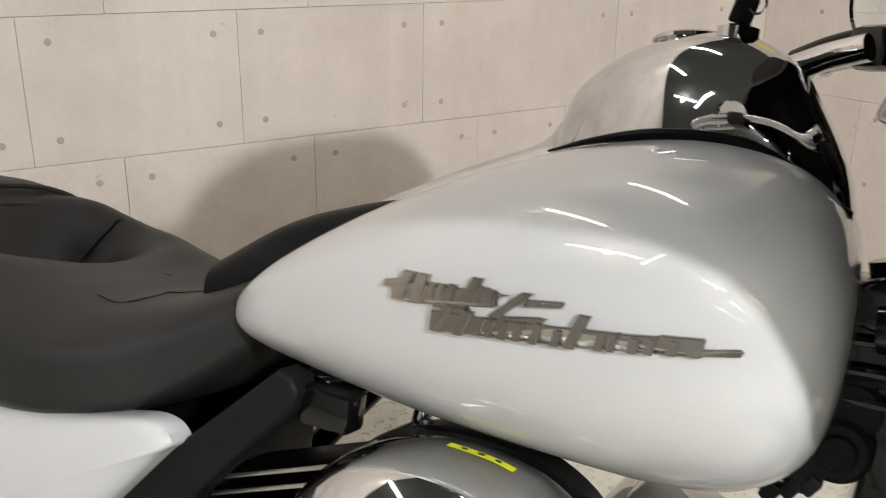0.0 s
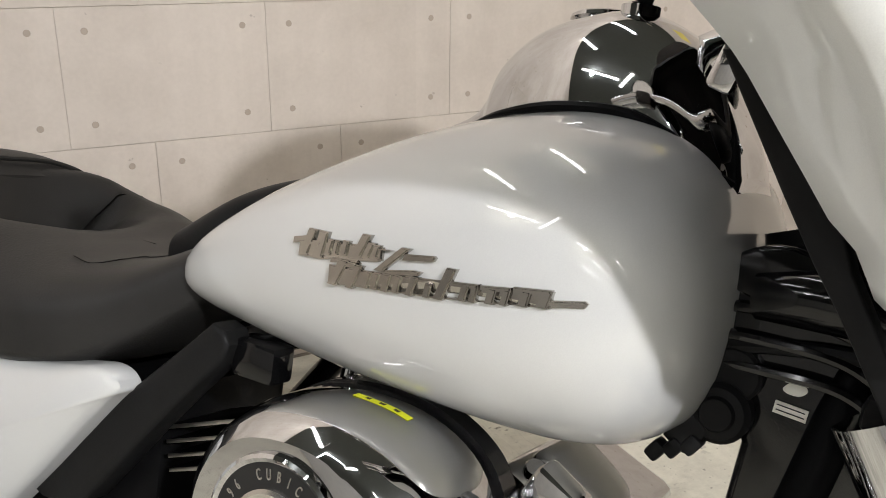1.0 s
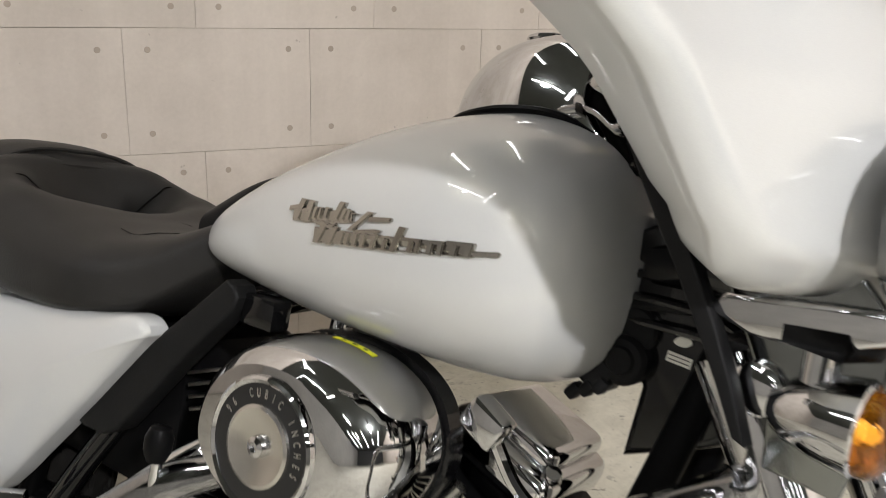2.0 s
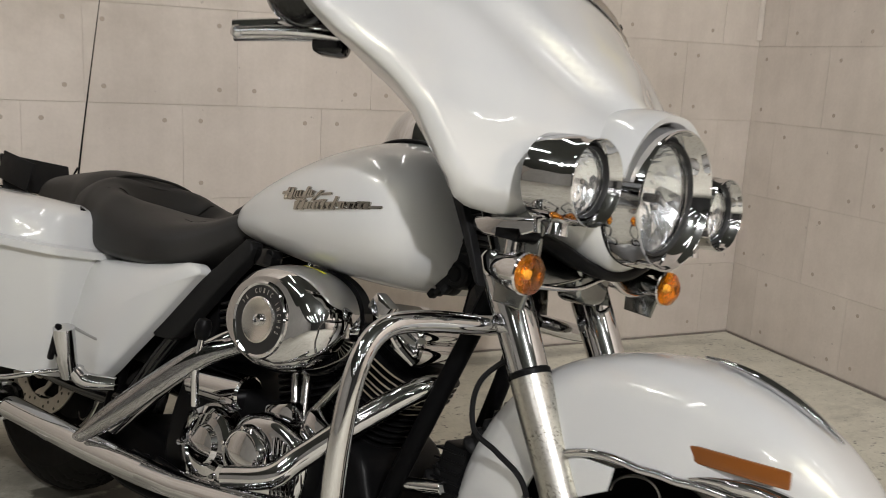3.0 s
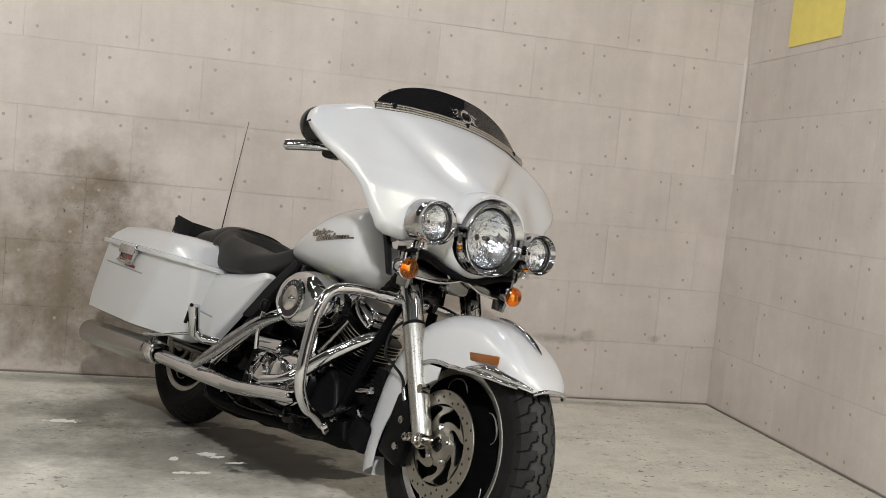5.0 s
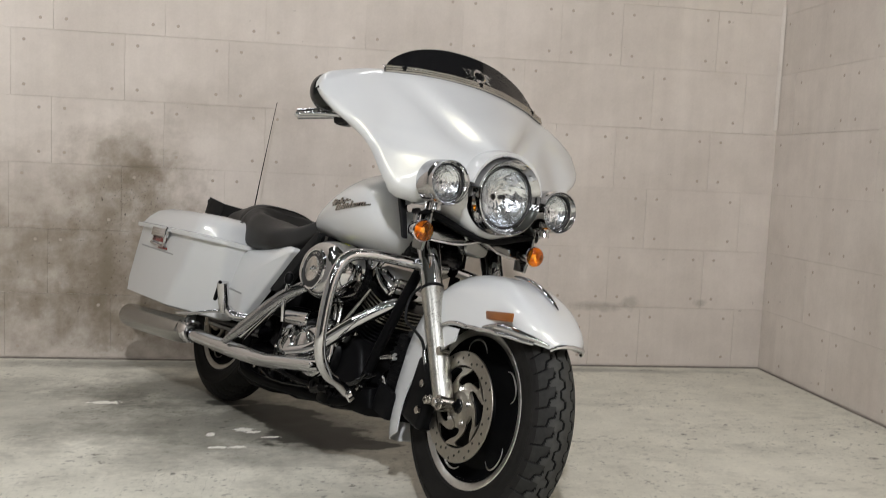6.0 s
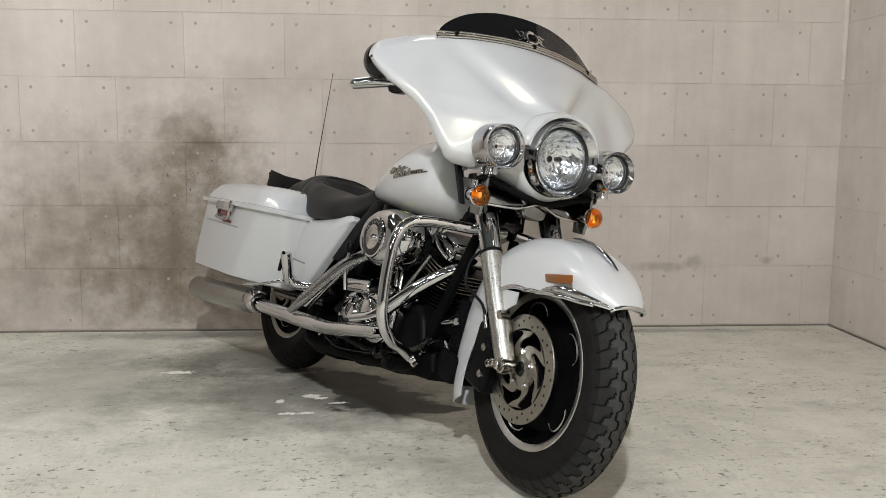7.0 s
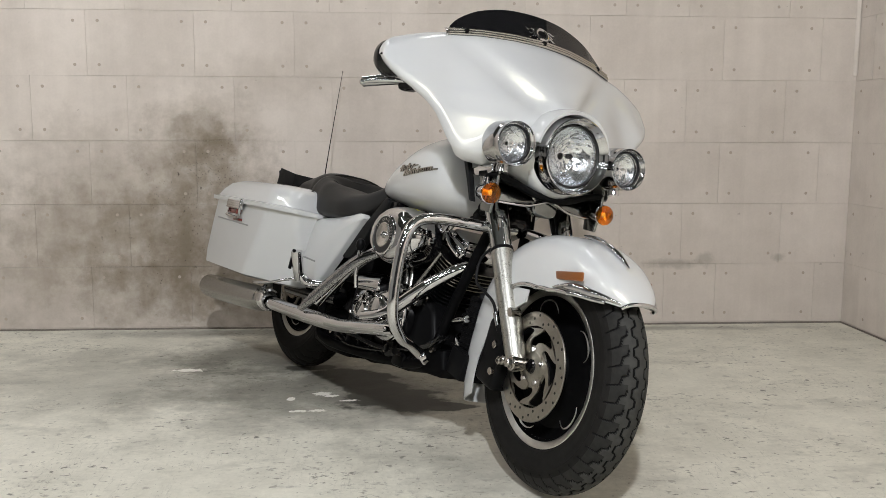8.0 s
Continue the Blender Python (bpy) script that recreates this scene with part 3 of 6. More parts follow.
def tyre_mesh(r, w, rim):
    """Tyre with tread grooves cut into it, round the y axis."""
    per, m, blocks = (26, 96, 42) if w < 0.13 else (8, 40, 36)
    n, period = per * blocks, 2 * math.pi * r / blocks
    across = [(k / m - 0.5) * 2 for k in range(m + 1)]
    prof = [(a * w / 2 * (1 - 0.03 * abs(a) ** 3), r - 0.054 * abs(a) ** 2.3) for a in across]
    u, y = np.meshgrid(np.arange(per) / per * period, np.array(across) * w / 2, indexing="ij")
    deep = tread_depth(u, y, w / 2, period)
    side = [(r - 0.060, 0.985), (r - 0.063, 1.01), (r - 0.066, 0.995), (r - 0.076, 1.0), (r - 0.088, 0.97), (rim + 0.018, 0.86), (rim + 0.015, 0.87), (rim + 0.010, 0.82), (rim + 0.004, 0.74), (rim - 0.01, 0.70)]
    bm = bmesh.new()
    vs = []
    for i in range(n):
        an = 2 * math.pi * i / n
        ring = [(-k * w / 2, rr) for rr, k in reversed(side)]
        ring += [(yy, rr - 0.0055 * float(d)) for (yy, rr), d in zip(prof, deep[i % per])]
        ring += [(k * w / 2, rr) for rr, k in side]
        vs.append([bm.verts.new((q * math.cos(an), yy, q * math.sin(an))) for yy, q in ring])
    e = len(side)
    for i in range(n):
        j = (i + 1) % n
        for k in range(len(vs[0]) - 1):
            f = bm.faces.new((vs[i][k], vs[i][k + 1], vs[j][k + 1], vs[j][k]))
            if e <= k < e + m:
                d0, d1 = deep[i % per], deep[j % per]
                ph = (i / per + (0.0 if across[k - e] > 0 else 0.5)) % 1
                worn = abs(across[k - e]) < (0.66 if 0.04 < ph < 0.46 else 0.49)
                f.material_index = 2 if d0[k - e] + d0[k - e + 1] + d1[k - e] + d1[k - e + 1] > 2 else (1 if worn else (3 if abs(across[k - e]) < 0.92 else 0))
    return bm


def at_axle(x):
    return Matrix.Translation((x, 0, AXLE_Z))


def brake_disc(parent, side, r=0.148):
    y = side * 0.086
    bm = lathe([(r - 0.038, -0.0025), (r - 0.001, -0.0025), (r, -0.001), (r, 0.001), (r - 0.001, 0.0025), (r - 0.038, 0.0025)], (0, y, 0), (0, 1, 0), 72, None, True)
    disc = part("brake_disc", bm, STEEL, parent, "drilled steel brake disc")
    for k in range(6):
        a0 = 2 * math.pi * k / 6
        one, two = [], []
        for q in range(13):
            f = q / 12
            rr = 0.046 + f * (r - 0.036 - 0.046)
            a = a0 + side * (0.42 * f - 0.22 * math.sin(f * math.pi * 2))
            hw = curve_at([(0.0, 0.46), (0.2, 0.30), (0.5, 0.17), (0.75, 0.16), (0.9, 0.26), (1.0, 0.40)], f)
            one.append((rr * math.cos(a - hw), rr * math.sin(a - hw)))
            two.append((rr * math.cos(a + hw), rr * math.sin(a + hw)))
        part("carrier_arm", prism(one + two[::-1], y - 0.0024, y + 0.0024), STEEL, disc)
    hole = None
    for k in range(36):
        a = 2 * math.pi * k / 36
        rr = r - (0.009, 0.019, 0.029)[k % 3]
        if hole is None:
            hole = part("drilled_hole", rod((0, -0.0032, 0), (0, 0.0032, 0), 0.0040, 8), INK, disc)
            ob = hole
        else:
            ob = new("drilled_hole", hole.data)
            ob.parent = disc
        ob.location = (rr * math.cos(a), y, rr * math.sin(a))
    hub = lathe([(0.020, side * 0.004), (0.030, side * 0.004), (0.036, 0.001 * side), (0.056, 0.001 * side), (0.058, -side * 0.006)], (0, y, 0), (0, 1, 0), 36)
    part("disc_carrier", hub, STEEL, disc)
    for k in range(5):
        a = 2 * math.pi * k / 5 + 0.3
        part("bolt", lathe([(0, side * 0.008), (0.006, side * 0.008), (0.007, side * 0.004), (0.007, -0.002)], (0.047 * math.cos(a), y, 0.047 * math.sin(a)), (0, 1, 0), 8), CHROME, disc)
    return disc


def wheel(name, x, w, discs):
    wh = part(name, lathe([(0.04, -0.075), (0.055, -0.06), (0.075, -0.02), (0.16, -0.012), (0.188, -0.03), (0.196, -w * 0.36), (0.19, -w * 0.30), (0.18, 0.0), (0.19, w * 0.30), (0.196, w * 0.36), (0.188, 0.03), (0.16, 0.012), (0.075, 0.02), (0.055, 0.06), (0.04, 0.075)], (0, 0, 0), (0, 1, 0), 72), BLACK, bike, "black cast wheel with machined edges")
    wh.matrix_basis = (STEER if x > 1 else Matrix()) @ at_axle(x)
    part("tyre", tyre_mesh(WHEEL_R, w, 0.208), [RUBBER, TREAD if x > 1 else RUBBER, GROOVE, SHOULDER if x > 1 else RUBBER], wh, "black rubber tyre with zigzag tread")
    for s in (-1, 1):
        part("rim_lip", lathe([(0.190, s * w * 0.30), (0.200, s * w * 0.375), (0.214, s * w * 0.405), (0.218, s * w * 0.39), (0.209, s * w * 0.33)], (0, 0, 0), (0, 1, 0), 90, None, True), ALU, wh, "machined aluminium rim lip")
        for k in range(5):
            a0 = 2 * math.pi * k / 5 + 0.3
            q = [(0.150, 0.00), (0.166, 0.03), (0.178, 0.09), (0.184, 0.18), (0.185, 0.28), (0.182, 0.38), (0.176, 0.46), (0.166, 0.52)]
            part("slot_edge", tube([(r * math.cos(a0 + a), s * (0.020 + (r - 0.10) * 0.22), r * math.sin(a0 + a)) for r, a in q], [0.001, 0.0016, 0.002, 0.0026, 0.0026, 0.002, 0.0016, 0.001], 6, 34), ALU, wh)
    part("hub", lathe([(0, -0.092), (0.018, -0.092), (0.021, -0.086), (0.030, -0.078), (0.04, -0.06), (0.04, 0.06), (0.030, 0.078), (0.021, 0.086), (0.018, 0.092), (0, 0.092)], (0, 0, 0), (0, 1, 0), 32), GLOSS, wh)
    for s in discs:
        brake_disc(wh, s)
    return wh


wheel("front_wheel", AXLE_F, 0.124, (-1, 1))
wheel("rear_wheel", AXLE_R, 0.150, (-1,))

FORK_TOP, FORK_LOW, FORK_Y = (1.283, 0.80), (1.552, 0.335), 0.115


def front(ob):
    """Turns a part of the front end with the handlebar."""
    ob.matrix_basis = STEER
    return ob


def on_fork(z):
    k = (z - FORK_LOW[1]) / (FORK_TOP[1] - FORK_LOW[1])
    return FORK_LOW[0] + k * (FORK_TOP[0] - FORK_LOW[0])


for s in (-1, 1):
    y = s * FORK_Y
    leg = part("fork_leg", tube([(on_fork(0.326), y, 0.326), (on_fork(0.334), y, 0.334), (on_fork(0.36), y, 0.36), (on_fork(0.40), y, 0.40), (on_fork(0.52), y, 0.52), (on_fork(0.635), y, 0.635)], [0.016, 0.023, 0.0275, 0.029, 0.0305, 0.032], 28, 40), FORK, bike, "worn polished aluminium fork slider")
    front(leg)
    part("seal_ring", lathe([(0.024, 0), (0.0335, 0), (0.0335, 0.008), (0.030, 0.012), (0.024, 0.012)], (on_fork(0.632), y, 0.632), (on_fork(0.7) - on_fork(0.6), 0, 0.1), 28), SATIN, leg)
    part("fork_cover", tube([(on_fork(0.64), y, 0.64), (on_fork(0.70), y, 0.70), (on_fork(0.80), y, 0.80)], [0.031, 0.033, 0.036], 28, 14), CHROME, leg, "chrome upper fork tube cover")
    part("axle_clamp", rod((AXLE_F - 0.026, y - s * 0.016, 0.344), (AXLE_F - 0.026, y + s * 0.026, 0.344), 0.021, 20), NICKEL, leg)
    for dx in (-0.030, -0.012):
        part("pinch_nut", lathe([(0.005, 0.012), (0.008, 0.012), (0.0115, 0.009), (0.0125, -0.012)], (AXLE_F - 0.052 + dx, y + s * 0.020, 0.348 + dx * 0.3), (0, s, 0), 14), NICKEL, leg)
    part("axle_nut", lathe([(0, 0.014), (0.008, 0.014), (0.013, 0.011), (0.015, 0.0)], (AXLE_F - 0.026, y + s * 0.026, 0.344), (0, s, 0), 6), NICKEL, leg, "", False)
    part("fender_bolt", rod((on_fork(0.47) + 0.03, y - s * 0.01, 0.475), (on_fork(0.47) + 0.03, y + s * 0.022, 0.475), 0.013, 16), NICKEL, leg)


def fender(name, cx, cz, r, w, a0, a1, tail, mat, label):
    """A deep fender, (angle, extra radius) swept round a wheel; each section is a domed band with side skirts."""
    secs = []
    n = 40
    for i in range(n + 1):
        a = radians(a0 + (a1 - a0) * i / n)
        rr = r + curve_at(tail[0], a0 + (a1 - a0) * i / n)
        skirt = curve_at(tail[1], a0 + (a1 - a0) * i / n)
        half = w / 2 * curve_at(tail[2], a0 + (a1 - a0) * i / n)
        sec = []
        for k in range(25):
            f = (k / 24 - 0.5) * 2
            y = half * (math.sin(f * 1.35) / math.sin(1.35)) if abs(f) < 2 else 0
            drop = skirt * abs(f) ** 4.2 + 0.016 * f * f
            q = rr - drop
            sec.append(Vector((cx + q * math.cos(a), y, cz + q * math.sin(a))))
        secs.append(sec)
    bm = loft(secs, False, False)
    bmesh.ops.recalc_face_normals(bm, faces=bm.faces)
    bmesh.ops.solidify(bm, geom=bm.faces[:], thickness=0.004)
    return part(name, bm, mat, bike, label), secs


front_fender, fsec = fender("front_fender", 1.585, 0.338, 0.372, 0.236, 38, 207,
                            ([(38, 0.0), (90, -0.002), (130, 0.002), (170, -0.016), (207, 0.008)],
                             [(38, 0.010), (48, 0.062), (60, 0.10), (75, 0.128), (90, 0.136), (110, 0.125), (130, 0.118), (147, 0.135), (170, 0.125), (190, 0.105), (207, 0.085)],
                             [(38, 0.42), (44, 0.72), (58, 0.94), (90, 1.0), (140, 1.0), (170, 0.98), (207, 0.95)]), PAINT, "pearl white steel front fender")
front(front_fender)
for e in (0, 24):
    edge = [tuple(sec[e]) for sec in fsec[1:22]]
    part("edge_trim", tube(edge, 0.0065, 10, 60), CHROME, front_fender, "chrome trim along the fender edge")
part("tip_trim", tube([tuple(p + Vector((0.004, 0, -0.002))) for p in fsec[0]], 0.0055, 10, 50), CHROME, front_fender, "chrome fender tip")
for s in (-1, 1):
    mid_ = [tuple(fsec[i][0 if s < 0 else 24] + Vector((0.0, s * 0.004, 0.008 + 0.010 * math.sin(i / 8 * math.pi)))) for i in range(0, 9)]
    part("tip_ornament", tube(mid_, [0.003, 0.007, 0.010, 0.012, 0.011, 0.009, 0.006, 0.004, 0.002], 10, 40), CHROME, front_fender, "chrome winged ornament at the fender tip")
top_line = [tuple(fsec[i][12] + Vector((0.003, 0, 0.006))) for i in range(4, 13)]
part("top_trim", tube(top_line, [0.002, 0.005, 0.007, 0.008, 0.008, 0.008, 0.007, 0.005, 0.002], 10, 40), CHROME, front_fender, "chrome ornament on the fender crown")
for s in (-1, 1):
    m = pose(1.715, s * (0.1165 if s < 0 else 0.108), 0.603, 0, -4, s * 8)
    part("side_reflector", block((0.150 if s < 0 else 0.10, 0.006, 0.023), (0, 0, 0), 0.003, m), REFLECTOR, front_fender, "amber side reflector")
    bm = prism([(-0.02, -0.045), (0.055, -0.005), (0.06, 0.03), (0.0, 0.03), (-0.03, 0.01)], -0.004, 0.004, 0.002)
    bm.transform(Matrix.Translation((1.485, s * 0.112, 0.515)))
    part("mounting_tab", bm, PAINT, front_fender)

# front brake caliper behind the right leg
for s in (-1, 1):
    cal = part("brake_caliper", block((0.105, 0.06, 0.19), (1.425, s * 0.096, 0.345), 0.016, pose(0, 0, 0, 0, 12, 0), None, 3), SATIN, bike, "black brake caliper behind the fork leg")
    front(cal)
    for z in (0.30, 0.375):
        part("caliper_bolt", rod((1.450, s * 0.125, z), (1.450, s * 0.135, z), 0.011, 12), NICKEL, cal)

# ---- fairing ----
HALF = 0.485
ZT = [(0.0, 1.276), (0.10, 1.274), (0.20, 1.266), (0.28, 1.254), (0.35, 1.237), (0.41, 1.216), (0.45, 1.200), (0.470, 1.184), (0.480, 1.165), (0.485, 1.145)]
ZB = [(0.0, 0.812), (0.08, 0.816), (0.12, 0.834), (0.15, 0.858), (0.18, 0.866), (0.22, 0.866), (0.26, 0.869), (0.29, 0.882), (0.315, 0.918), (0.35, 0.986), (0.38, 1.020), (0.42, 1.050), (0.45, 1.072), (0.470, 1.096), (0.480, 1.115), (0.485, 1.135)]
XC = [(0.78, 1.350), (0.84, 1.397), (0.90, 1.433), (1.0, 1.425), (1.06, 1.395), (1.15, 1.330), (1.28, 1.228)]


def fairing_x(y, z):
    a = abs(y)
    x = curve_at(XC, z) - 0.50 * (math.sqrt(a * a + 0.04) - 0.2)
    x += 0.050 * math.exp(-((a / 0.132) ** 2 + ((z - 0.932) / 0.132) ** 2) ** 3)
    x -= 0.16 * math.exp(-((a / 0.070) ** 2 + ((z - 0.93) / 0.070) ** 2) ** 4)
    # the bonnet: a fold runs from the headlight's brow outwards and up, with a scoop below it
    d = a - 0.045 - (z - 1.065) * 1.05
    tall = curve_at([(1.02, 0.0), (1.06, 0.85), (1.09, 1.0), (1.15, 0.8), (1.20, 0.42), (1.26, 0.12)], z)
    x += tall * (0.026 / (1 + math.exp(min(40.0, d / 0.011))) - 0.016 * math.exp(-((d - 0.055) / 0.050) ** 2))
    x -= 0.023 * math.exp(-((a - 0.31) / 0.08) ** 2 - ((z - 1.05) / 0.10) ** 2)
    x += 0.012 * math.exp(-((a - 0.385) / 0.075) ** 2) * curve_at([(1.0, 0.2), (1.10, 1.0), (1.2, 0.8)], z)
    return x


WRAP = [  # |y|, then how far the lower edge rolls back, inwards and up
    (0.0, 0.022, 0.0, 0.005), (0.10, 0.025, 0.0, 0.005), (0.15, 0.030, 0.0, 0.010), (0.20, 0.025, 0.0, 0.012), (0.26, 0.028, 0.011, 0.013), (0.29, 0.034, 0.024, 0.013),
    (0.315, 0.054, 0.043, 0.010), (0.35, 0.067, 0.054, 0.004), (0.38, 0.073, 0.052, 0.004), (0.40, 0.072, 0.047, 0.004), (0.44, 0.048, 0.024, 0.004), (0.47, 0.030, 0.008, 0.004), (0.49, 0.022, 0.0, 0.004)]


def rolled(p, s):
    """The point p of the lower edge after the quarter turn s (0 to 1) of its roll."""
    dx, dy, dz = (curve_at([(r[0], r[k]) for r in WRAP], abs(p.y)) for k in (1, 2, 3))
    a = s * math.pi / 2
    k = 0.8 * s + 0.2 * math.sin(a)
    return p + Vector((-dx * k, -math.copysign(dy * s, p.y), dz * s))


def fairing_shell(inset, back, name, mat, parent, label, lip, wrap):
    nu, nv = 120, 56
    rows_ = []
    for i in range(nu + 1):
        f = math.sin((i / nu - 0.5) * math.pi)
        y = f * (HALF - inset)
        a = abs(y) * HALF / (HALF - inset)
        z0, z1 = curve_at(ZB, a) + inset, curve_at(ZT, a) - inset
        col = []
        for k in range(nv + 1):
            g = 0.5 - 0.5 * math.cos(k / nv * math.pi)
            z = z0 + (z1 - z0) * g
            x = fairing_x(y, z)
            e = min(g, 1 - g) * (z1 - z0)
            rnd = max(0.0, 1 - e / 0.034)
            t = max(0.0, 1 - (HALF - inset - abs(y)) / 0.034)
            q = max(rnd, t)
            x -= 0.026 * (1 - math.sqrt(max(0, 1 - q * q))) + back
            col.append(Vector((x, y, z)))
        rows_.append(col)
    if lip:
        # the edge turns back all round
        for col in rows_:
            col.append(col[-1] + Vector((-lip, 0, -0.006)))
            p = col[0].copy()
            for k in range(1, 7 if wrap else 2):
                col.insert(0, rolled(p, k / 6) if wrap else p + Vector((-lip, 0, 0.006)))
    bm = loft(rows_, False, False)
    bmesh.ops.remove_doubles(bm, verts=bm.verts[:], dist=0.0008)
    bmesh.ops.recalc_face_normals(bm, faces=bm.faces)
    return part(name, bm, mat, parent, label)


fairing = fairing_shell(0.0, 0.0, "fairing", PAINT, bike, "pearl white batwing fairing shell", 0.022, True)
front(fairing)
fairing_shell(0.014, 0.008, "inner_lining", PLASTIC, fairing, "black lining of the fairing", 0.022, True)
fairing_shell(0.070, 0.030, "inner_fairing", PLASTIC, fairing, "black grained inner fairing", 0.022, False)
for s in (-1, 1):
    o = [(1.178, 1.010), (1.194, 0.984), (1.226, 0.932), (1.247, 0.899), (1.266, 0.872), (1.291, 0.832), (1.312, 0.797), (1.330, 0.764), (1.340, 0.760), (1.323, 0.800), (1.305, 0.835), (1.284, 0.871), (1.268, 0.898), (1.250, 0.945), (1.232, 0.985), (1.215, 1.015)]
    part("side_cap", prism(o, s * 0.206, s * 0.224, 0.002), PLASTIC, fairing, "black edge strip of the inner fairing")
    part("clamp_plate", block((0.018, 0.008, 0.028), (1.180, s * 0.213, 1.000), 0.004, pose(0, 0, 0, 0, 20, 0)), CHROME, fairing, "small chrome bracket")

# windshield, trim and bolts
def shield_point(y, h):
    x0 = fairing_x(y, curve_at(ZT, abs(y)) - 0.012) - 0.012
    z0 = curve_at(ZT, abs(y)) - 0.012
    return Vector((x0 - h * 0.55, y, z0 + h * 0.83))


cols = []
for i in range(41):
    f = i / 40 * 2 - 1
    y = f * 0.30
    top = 0.004 + 0.128 * max(0.0, 1 - abs(f) ** 2.6) ** 0.62
    cols.append([shield_point(y, top * k / 10) for k in range(11)])
bm = loft(cols, False, False)
bmesh.ops.solidify(bm, geom=bm.faces[:], thickness=0.004)
shield = part("windshield", bm, SMOKE, bike, "low dark smoked windshield")
front(shield)
strip = [[shield_point(y, h) + Vector(((0.003, 0.009, 0.012, 0.009, 0.003)[k], 0, 0)) for k, h in enumerate((-0.008, 0.004, 0.012, 0.022, 0.030))] for y in [(-0.305 + 0.61 * i / 50) for i in range(51)]]
bm = loft(strip, False, False)
bmesh.ops.solidify(bm, geom=bm.faces[:], thickness=0.005)
trim = part("shield_trim", bm, CHROME, shield, "ribbed chrome strip along the windshield")
for k in (0.004, 0.013, 0.022):
    part("rib", tube([tuple(shield_point(y, k) + Vector((0.0125, 0, 0.001))) for y in [(-0.30 + 0.6 * i / 24) for i in range(25)]], 0.0030, 8, 60), DISH, trim)
for y in (-0.245, 0.0, 0.245):
    p = shield_point(y, 0.012)
    part("bolt", lathe([(0, 0.016), (0.006, 0.016), (0.009, 0.012), (0.009, 0.0)], p, (0.85, 0, 0.45), 14), SATIN, trim, "black screw")
# winged badge of plain shapes
p = shield_point(0.0, 0.052) + Vector((0.007, 0, 0))
badge = part("badge", lathe([(0.015, 0.0), (0.026, 0.0), (0.026, 0.004), (0.021, 0.006), (0.015, 0.004)], p, (0.83, 0, 0.55), 28, None, True), CHROME, shield, "small chrome ring badge with flame-like wings")
up = Vector((-0.55, 0, 0.83))
for k in range(16):
    a = 2 * math.pi * k / 16
    d0 = Vector((0, math.cos(a), 0)) + up * math.sin(a)
    part("tooth", tube([tuple(p + d0 * 0.022), tuple(p + d0 * 0.031)], [0.0042, 0.0010], 6, 0, None, False), CHROME, badge)
for s in (-1, 1):
    for v, ln in ((0.014, 0.056), (0.002, 0.046), (-0.012, 0.052)):
        flame = [tuple(p + Vector((0, s * (0.022 + (ln - 0.022) * f), 0)) + up * (v * 0.8 + v * 0.5 * f + 0.005 * math.sin(6.5 * f))) for f in (0, 0.25, 0.5, 0.75, 1)]
        part("flame", tube(flame, [0.0032, 0.003, 0.0024, 0.0016, 0.0006], 6, 24), CHROME, badge)

# ---- lamps at the front ----
HL = Vector((1.510, 0.0, 0.930))     # middle of the nacelle
LOOK = Vector((1, 0, -0.02)).normalized()


def round_lamp(name, centre, r, deep, parent, label, dark=True, lip=0.02, rays=28):
    ob = part(name, lathe([(r * 0.50, -deep), (r * 0.84, -deep * 0.95), (r * 1.10, -deep * 0.82), (r * 1.11, -deep * 0.40), (r * 1.085, -deep * 0.05), (r * 1.06, 0.0), (r * 1.075, lip * 0.7), (r * 1.07, lip * 0.93), (r * 1.05, lip), (r * 1.03, lip * 0.92), (r * 1.005, lip * 0.62), (r * 0.985, lip * 0.56), (r * 0.90, lip * 0.1), (r * 0.87, -0.003), (r * 0.84, -0.010), (r * 0.825, -0.018)], centre, LOOK, 64), CHROME, parent, label)
    d, u, w = basis(LOOK)
    rg = random.Random(int(r * 10000))
    bowl = bmesh.new()
    rows_ = []
    for q in range(11):
        f = q / 10
        rr = r * (0.10 + 0.73 * f)
        line = []
        for k in range(rays):
            a = 2 * math.pi * (k + 0.5 * (q % 2)) / rays
            deep_ = -r * 0.66 + (r * 0.66 - 0.016) * f ** 1.9 + (rg.uniform(-0.011, 0.011) * r if 0 < q < 10 else 0)
            line.append(bowl.verts.new(centre + (u * math.cos(a) + w * math.sin(a)) * rr + d * deep_))
        rows_.append(line)
    for a, b in zip(rows_, rows_[1:]):
        for k in range(rays):
            bowl.faces.new((a[k], a[(k + 1) % rays], b[k]))
            bowl.faces.new((a[(k + 1) % rays], b[(k + 1) % rays], b[k]))
    part("reflector_bowl", bowl, FACET, ob, "bright faceted reflector", False)
    part("bulb", lathe([(0, -r * 0.10), (r * 0.055, -r * 0.105), (r * 0.075, -r * 0.14), (r * 0.07, -r * 0.34), (0, -r * 0.36)], centre, LOOK, 18), INK if dark else CHROME, ob, "dark bulb shield")
    lens = part("lens", lathe([(0, r * 0.09), (r * 0.35, r * 0.072), (r * 0.62, r * 0.025), (r * 0.835, -0.009), (r * 0.835, -0.013), (r * 0.62, r * 0.008), (r * 0.35, r * 0.055), (0, r * 0.073)], centre, LOOK, 48), GLASS, ob, "clear glass lens")
    lens.visible_shadow = False
    part("lens_gasket", lathe([(r * 0.872, 0.0), (r * 0.865, 0.002), (r * 0.84, 0.0), (r * 0.83, -0.006)], centre, LOOK, 48), INK, ob)
    return ob


